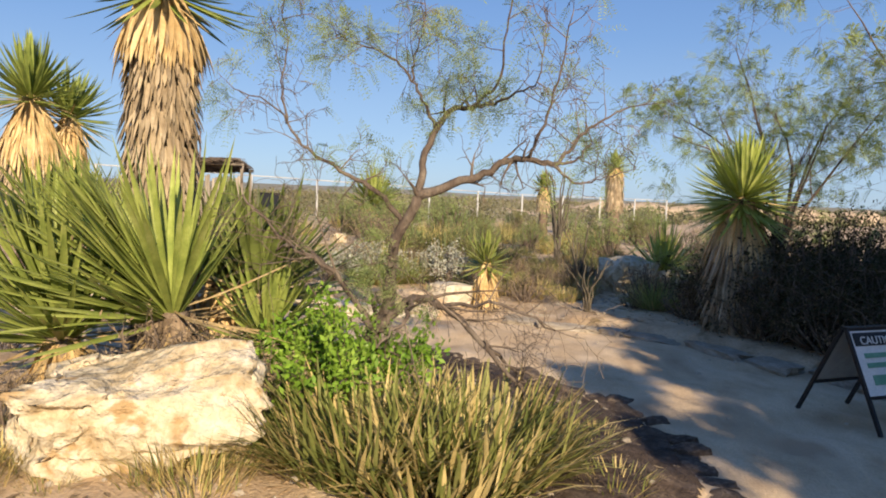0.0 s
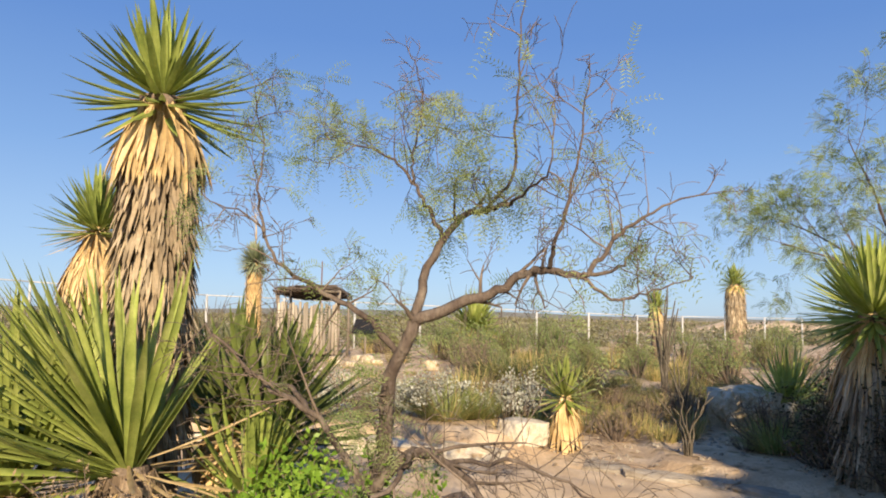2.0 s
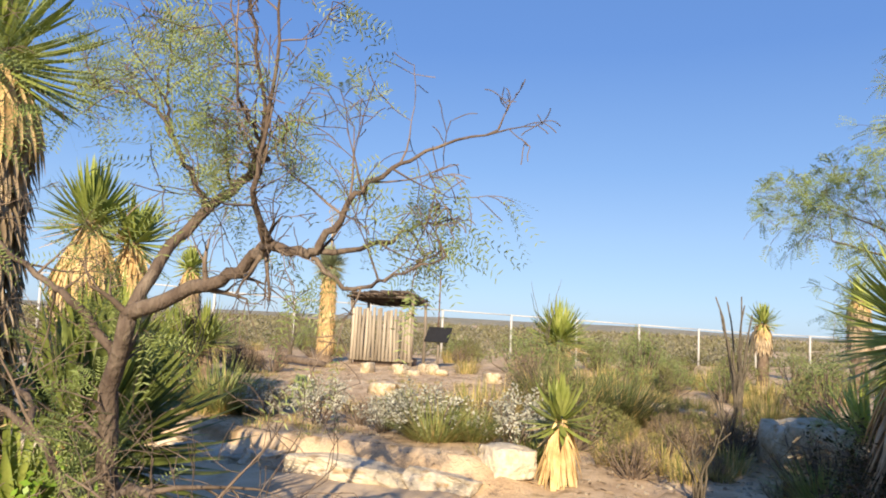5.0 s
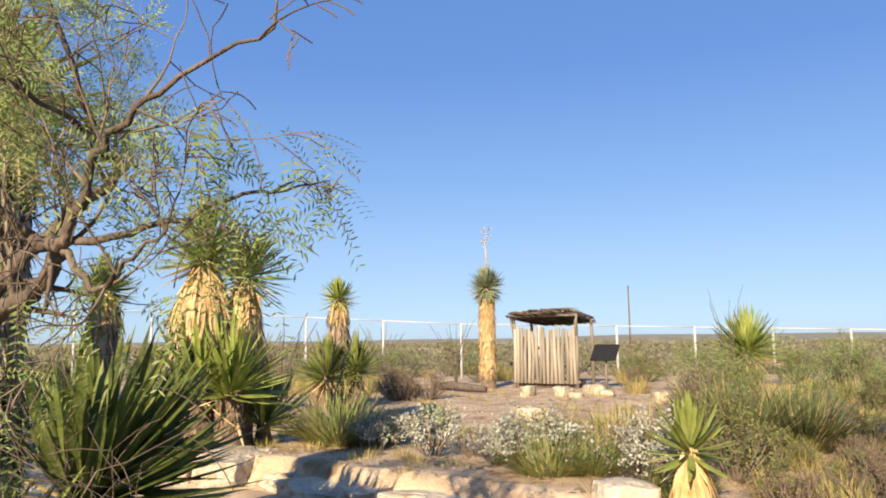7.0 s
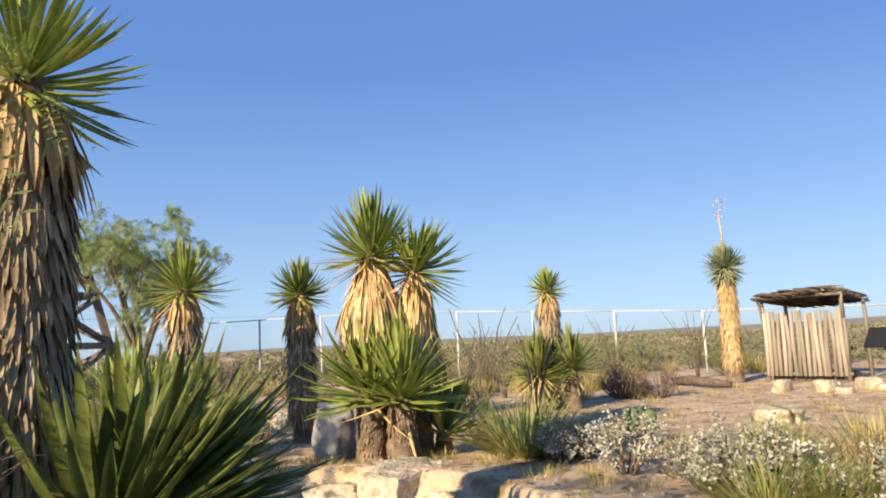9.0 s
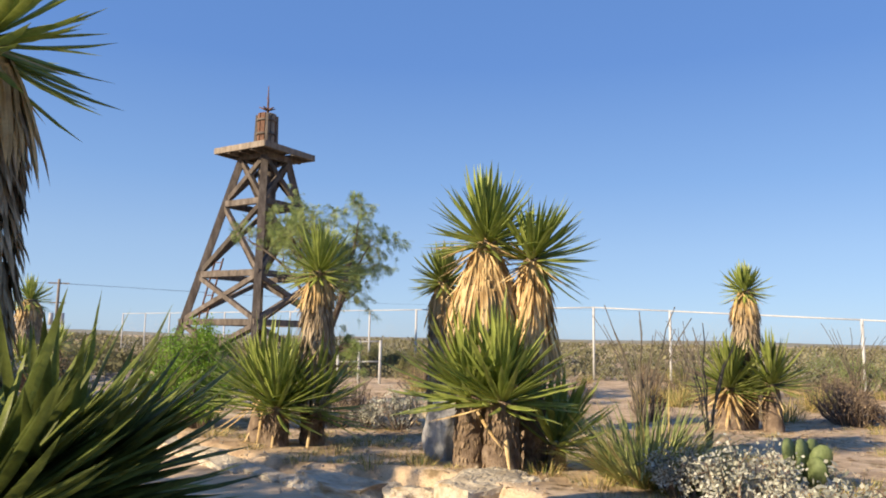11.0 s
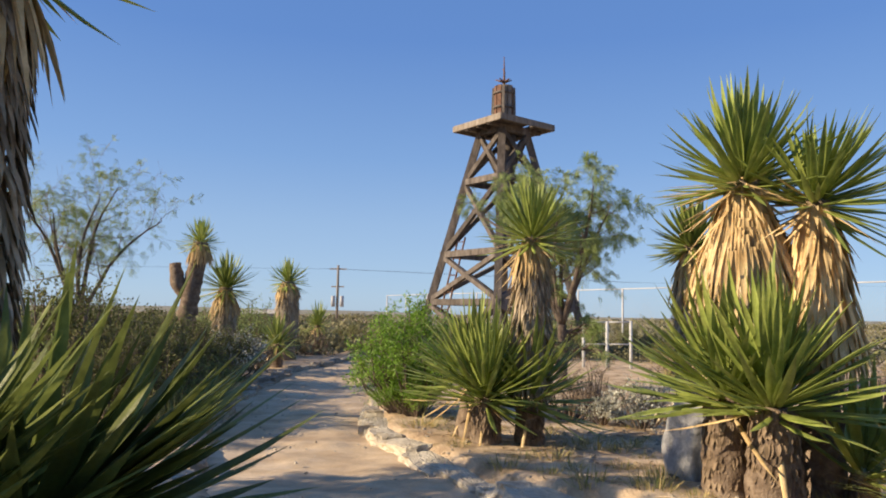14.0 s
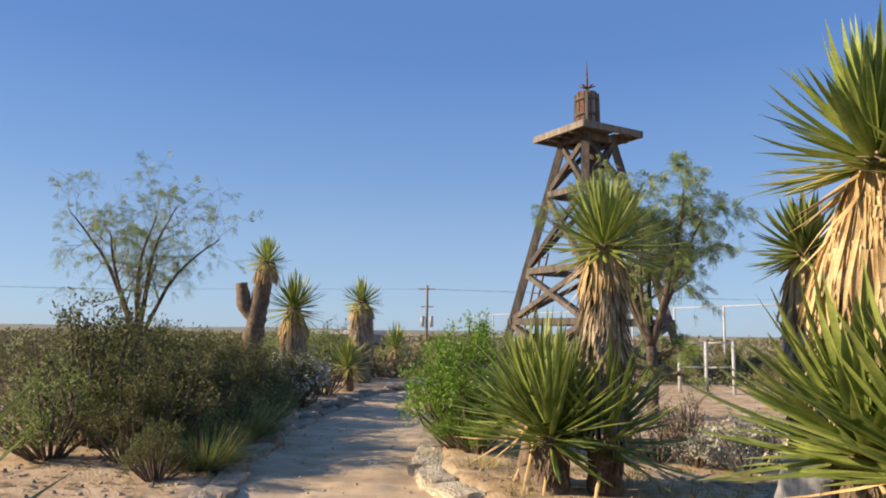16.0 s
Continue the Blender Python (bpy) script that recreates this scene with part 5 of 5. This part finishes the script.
# foreground grass and boulder
grass("green and straw-coloured grass clump beside the boulder", on(1.55, 6.5), 0.9, 0.52, random.Random(101), GREEN_GRASS, 760, 0.022, 1.3, DRY_GRASS, 0.4, group="foreground grasses")
grass("green and straw-coloured grass clump at the path edge", on(2.15, 6.55), 0.9, 0.5, random.Random(102), GREEN_GRASS, 760, 0.022, 1.3, DRY_GRASS, 0.4, group="foreground grasses")
grass("green and straw-coloured grass clump at the path edge", on(1.95, 6.05), 0.7, 0.42, random.Random(105), GREEN_GRASS, 300, 0.028, 1.3, DRY_GRASS, 0.4, group="foreground grasses")
grass("dry yellow grass at the boulder's foot", on(-0.46, 6.01), 0.6, 0.2, random.Random(103), DRY_GRASS, 500, 0.008, 0.9, GREEN_GRASS, 0.3, group="foreground grasses")
grass("dry yellow grass at the boulder's foot", on(0.74, 6.1), 0.5, 0.25, random.Random(104), DRY_GRASS, 300, 0.008, 0.9, GREEN_GRASS, 0.3, group="foreground grasses")


def rock(label, at, size, seed, mat, rz=0, rough=0.16, cuts=5, tilt=0.0, group="", flat=1.0, sink=0.25):
    s = rock_shape(random.Random(seed), size, seed, rough, flat, cuts)
    m = Euler((0, tilt, radians(rz))).to_matrix()
    s.v = [m @ p for p in s.v]
    lo = min(p.z for p in s.v)
    x, y = at
    ob = solo("boulder" if max(size) > 0.7 else "rock", s, mat, label, "rock", (x, y, hgt(x, y) - lo - sink * size[2]), group)
    return ob


rock("large pale limestone boulder with stained pits", (0.28, 6.55), (1.25, 0.95, 0.56), 4, LIMESTONE, 20, 0.2, 26, -0.1, sink=0.24)
rock("pale limestone block on the shaded slope", (4.99, 14.22), (0.9, 0.7, 0.6), 5, LIMESTONE, 20, 0.15, 6, group="limestone blocks")
rock("pale limestone block on the shaded slope", (5.56, 14.45), (0.8, 0.6, 0.4), 6, LIMESTONE, 50, 0.15, 6, group="limestone blocks")
rock("flat slab of pale stone in the wash", (3.38, 19.5), (1.2, 0.5, 0.2), 7, LIMESTONE, 10, 0.15, 5, group="limestone blocks")
rock("flat slab of pale stone in the wash", (3.6, 18.3), (0.9, 0.5, 0.2), 8, LIMESTONE, 30, 0.15, 5, group="limestone blocks")
rock("upright grey stone block beside stout yuccas", (-4.18, 12.04), (0.5, 0.35, 0.75), 9, GREY_STONE, 25, 0.16, 7, group="grey stones", sink=0.12, flat=0.0)
rock("pale rounded rock behind the grey block", (-4.88, 12.44), (0.6, 0.5, 0.55), 10, LIMESTONE, 10, 0.12, 5, group="limestone blocks")
rk = random.Random(111)
for k in range(16):
    x, y = rk.choice(((-4.1, 23.02), (-2.48, 22.91), (-1.45, 17.64), (-5.67, 18.39), (-8.78, 13.23), (-3.16, 23.47), (0.02, 22.41)))
    rock("pale loose stone on sandy ground", (x + rk.uniform(-0.8, 0.8), y + rk.uniform(-0.5, 0.5)), (rk.uniform(0.2, 0.55), rk.uniform(0.2, 0.4), rk.uniform(0.15, 0.35)), 20 + k, LIMESTONE, rk.uniform(0, 180), 0.14, 3, group="loose stones")

# dark mulch between the grass and the broken path edge; its colour includes shade
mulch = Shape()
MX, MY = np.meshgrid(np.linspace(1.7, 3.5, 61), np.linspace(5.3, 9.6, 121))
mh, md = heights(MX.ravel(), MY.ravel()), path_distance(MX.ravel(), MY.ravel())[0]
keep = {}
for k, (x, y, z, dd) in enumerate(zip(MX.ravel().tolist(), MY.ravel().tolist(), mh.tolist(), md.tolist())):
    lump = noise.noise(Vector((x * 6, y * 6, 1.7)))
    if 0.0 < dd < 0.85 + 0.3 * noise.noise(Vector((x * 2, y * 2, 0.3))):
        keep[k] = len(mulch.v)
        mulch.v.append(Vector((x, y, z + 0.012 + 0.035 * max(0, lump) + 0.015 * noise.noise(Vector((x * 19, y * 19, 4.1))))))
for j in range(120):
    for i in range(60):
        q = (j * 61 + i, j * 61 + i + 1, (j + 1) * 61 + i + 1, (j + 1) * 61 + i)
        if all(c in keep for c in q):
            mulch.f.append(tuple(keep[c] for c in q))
solo("mulch", mulch, MULCH, "dark crumbled mulch beside the path edge, shade included in its colour", "mulch", kind="structure")

# dead log by the tall yucca
s = Shape()
s.tube([(-0.9, 0.2, 0.12), (-0.3, 0.05, 0.18), (0.4, -0.1, 0.14), (0.9, -0.1, 0.1)], [0.1, 0.12, 0.11, 0.08], 8)
solo("fallen_log", s, BARK, "weathered dead log lying on sand", "log", on(-6.99, 23.65))
info_sign(on(-3.45, 25.6), "dark interpretive sign on a wooden post", -8, 0.75, 0.5, 1.0, BLACK_PAINT, "shaded dark board")

# far country: low hills and scrub out to the horizon
def far_scrub(name, label, places, rng, mat, leaves=46):
    s = Shape()
    for x, y, w, h in places:
        for _ in range(leaves):
            a, rr = rng.uniform(0, 6.28), math.sqrt(rng.random())
            p = Vector((x + w / 2 * rr * math.cos(a), y + w / 2 * rr * math.sin(a), h * (1 - 0.7 * rr * rr) * rng.uniform(0.15, 1.0)))
            d = rdir(rng, 0.3)
            ln = w * rng.uniform(0.04, 0.1)
            s.leaf(p, d, d.cross(rdir(rng)).normalized(), ln, ln * 0.6)
    return solo(name, s, mat, label, "scrub", kind="stuff")


rf = random.Random(121)
for ring, (r0, r1, n, w, h, lv) in enumerate(((24, 45, 420, 2.0, 0.85, 230), (45, 90, 620, 3.4, 0.9, 150), (90, 220, 800, 6.0, 1.1, 90))):
    pl = []
    while len(pl) < n:
        a = radians(rf.uniform(-40, 140))
        r = rf.uniform(r0, r1)
        x, y = 2 - math.sin(a) * r, 8 + math.cos(a) * r
        inside = y < 29.62 + 0.675 * (x + 10.82) + 0.8 and y > 9 and x > -21
        if inside or abs(y - 7.4) < 1.6 and x > -25:
            continue
        k = rf.uniform(0.6, 1.3)
        pl.append((x, y, w * k, h * k * rf.uniform(0.7, 1.1)))
    far_scrub("far_scrub", "olive desert scrub stretching to the horizon", pl, rf, FAR_SCRUB, lv)
hill = Shape()
N = 180
for k in range(N + 1):
    a = radians(-75 + 235 * k / N)
    hh = 7.0 + 4.0 * math.sin(a * 3.1 + 0.6) + 2.5 * math.sin(a * 7.7) + 1.2 * math.sin(a * 23)
    hh = max(hh * 0.32, 1.2)
    for r, f in ((380, -0.05), (470, 0.6), (560, 1.0), (800, 0.7)):
        hill.v.append((-math.sin(a) * r, math.cos(a) * r, hh * f))
for k in range(N):
    for j in range(3):
        q = k * 4 + j
        hill.f.append((q, q + 4, q + 5, q + 1))
solo("backdrop", hill, HILL, "low scrub-covered hills on the horizon", "hills", kind="structure")
bank = Shape()
for k in range(25):
    x = 12 + k * 1.6
    for j, (dy, z) in enumerate(((0, -0.1), (2.0, 1.0), (3.5, 1.3), (8, -0.1))):
        bank.v.append((x, 74 + dy - 0.35 * k + math.sin(k * 1.3) * 0.8, z * min(1, k / 4, (24 - k) / 4) * (1 + 0.2 * math.sin(k * 2.1))))
for k in range(24):
    for j in range(3):
        q = k * 4 + j
        bank.f.append((q, q + 4, q + 5, q + 1))
solo("backdrop", bank, SAND, "pale sandy cut bank beyond the fence", "bank", kind="structure")

# loose stones and dead-leaf litter on the ground
def scatter_stuff(name, label, category, n, boxes, rng, size, mat, flake=False):
    s = Shape()
    for k in range(n):
        b = boxes[k % len(boxes)]
        x, y = rng.uniform(b[0], b[1]), rng.uniform(b[2], b[3])
        r = size * rng.uniform(0.4, 1.6) ** 1.5
        LX.append((s, x, y, r, flake, rng.uniform(0, 6.28), rng.random()))
    return s


LX = []
RL = random.Random(141)
beds = ((-9.5, 2.5, 9.0, 14.5), (-1.2, 3.2, 5.6, 9.6), (-9.0, 2.5, 12.0, 19.0), (-15.0, -4.5, 4.5, 7.2), (2.5, 7.0, 11.0, 19.0), (-8.0, 0.0, 18.0, 26.0))
pebbles = scatter_stuff("pebbles", "", "", 4200, beds, RL, 0.018, KERB_STONE)
flakes = scatter_stuff("litter", "", "", 9000, beds, RL, 0.035, DRY_BRUSH, True)
rubble = scatter_stuff("rubble", "", "", 700, ((-9.5, 5.0, 5.0, 12.3), (-18, -5, 5.5, 8.5)), RL, 0.013, KERB_STONE)
lx, ly = np.array([q[1] for q in LX]), np.array([q[2] for q in LX])
lz, ld = heights(lx, ly), path_distance(lx, ly)[0]
for (s, x, y, r, flake, a, u), z, dd in zip(LX, lz.tolist(), ld.tolist()):
    if (s is rubble) != (dd < 0):
        continue
    if dd < 0:
        z = 0.0
    c, q = math.cos(a), math.sin(a)
    if flake:
        s.add([Vector((x + r * c, y + r * q, z + 0.006)), Vector((x - 0.3 * r * q, y + 0.3 * r * c, z + 0.004 + 0.4 * r * u)), Vector((x - r * c, y - r * q, z + 0.008)), Vector((x + 0.3 * r * q, y - 0.3 * r * c, z + 0.012))], [(0, 1, 2, 3)])
    else:
        h = r * (0.5 + 0.6 * u)
        s.add([Vector((x + r * c, y + r * q, z)), Vector((x - r * q, y + r * c, z)), Vector((x - r * c, y - r * q, z)), Vector((x + r * q, y - r * c, z)),
               Vector((x + 0.6 * r * c, y + 0.6 * r * q, z + h)), Vector((x - 0.6 * r * q, y + 0.6 * r * c, z + h * 0.9)), Vector((x - 0.6 * r * c, y - 0.6 * r * q, z + h * 0.8))],
              [(0, 1, 5, 4), (1, 2, 6, 5), (2, 3, 6), (3, 0, 4, 6), (4, 5, 6)])
solo("pebbles", pebbles, KERB_STONE, "small pale stones strewn over the beds", "stones", kind="stuff", smooth=False)
solo("leaf_litter", flakes, DRY_BRUSH, "brown dead leaf litter on the soil", "leaf litter", kind="stuff", smooth=False)
solo("path_rubble", rubble, KERB_STONE, "small stones bedded in the path", "stones", kind="stuff", smooth=False)

# ---- kerbs: rough stones laid end to end along the path ----
kerb_meshes = [rock_shape(random.Random(200 + k), (1, 1, 1), 40 + k, 0.15, 1.0, 3).mesh("kerb_stone", KERB_STONE, False) for k in range(7)]


shaded_meshes = [rock_shape(random.Random(220 + k), (1, 1, 1), 70 + k, 0.22, 0.0, 3).mesh("kerb_stone", SHADED_STONE, False) for k in range(5)]


slab_meshes = [rock_shape(random.Random(260 + k), (1, 1, 1), 110 + k, 0.1, 1.0, 6).mesh("kerb_stone", LEDGE_STONE, False) for k in range(6)]
ledge_meshes = [rock_shape(random.Random(240 + k), (1, 1, 1), 90 + k, 0.16, 1.0, 9).mesh("kerb_stone", LEDGE_STONE, False) for k in range(6)]


def kerb(name, label, line, rng, length, width, top, sink, out, meshes=kerb_meshes):
    t = thing(name, label, "kerb", (0, 0, 0), kind="structure")
    carry = 0.0
    for (x0, y0), (x1, y1) in zip(line[:-1], line[1:]):
        a, b = Vector((x0, y0)), Vector((x1, y1))
        ln = (b - a).length
        d = (b - a) / ln
        nrm = Vector((-d.y, d.x))
        u = carry
        while u < ln:
            w = length * rng.uniform(0.45, 1.6)
            p = a + d * (u + w / 2) + nrm * (out + rng.uniform(-0.09, 0.09))
            hh = top * rng.uniform(0.6, 1.15)
            ob = new("kerb_stone", meshes[rng.randrange(len(meshes))])
            ob.parent = t
            wd = width * rng.uniform(0.8, 1.25)
            ob.matrix_local = Matrix.LocRotScale((p.x, p.y, hh / 2 - sink), Euler((rng.uniform(-0.08, 0.08), rng.uniform(-0.08, 0.08), math.atan2(d.y, d.x) + rng.uniform(-0.22, 0.22))), (w * 1.08, wd, hh + sink))
            u += w
        carry = u - ln


RK = random.Random(131)
kerb("ledge_outer", "rough pale limestone ledge holding the raised bed", OUTER[8:14], RK, 0.85, 0.85, 0.33, 0.16, -0.34, ledge_meshes)
kerb("kerb_outer", "low pale limestone slabs edging the bed", OUTER[13:18], RK, 0.7, 0.4, 0.17, 0.12, -0.14, slab_meshes)
kerb("kerb_outer_far", "low rough stone edging along the path", OUTER[17:], RK, 0.5, 0.28, 0.14, 0.1, -0.05)
kerb("kerb_inner_far", "low rough stone edging along the path", INNER[:6], RK, 0.5, 0.3, 0.17, 0.1, -0.05)
kerb("kerb_shady", "low grey stone edging below the thicket", OUTER[2:8], RK, 0.5, 0.3, 0.1, 0.1, -0.05)
# inner edge: dark stone colour in place of shade on the slab side
kerb("kerb_inner", "broken stone edging of the bed, coloured dark for its shaded side", INNER[9:16], RK, 0.26, 0.3, 0.07, 0.1, 0.04, shaded_meshes)
for k, (x, y, sx, sy, sz, rz) in enumerate(((2.1, 12.15, 0.5, 0.45, 0.3, 40),)):
    rock("squared tan limestone block in the ledge", (x, y), (sx, sy, sz), 60 + k, LEDGE_STONE, rz, 0.09, 8, group="kerb blocks")
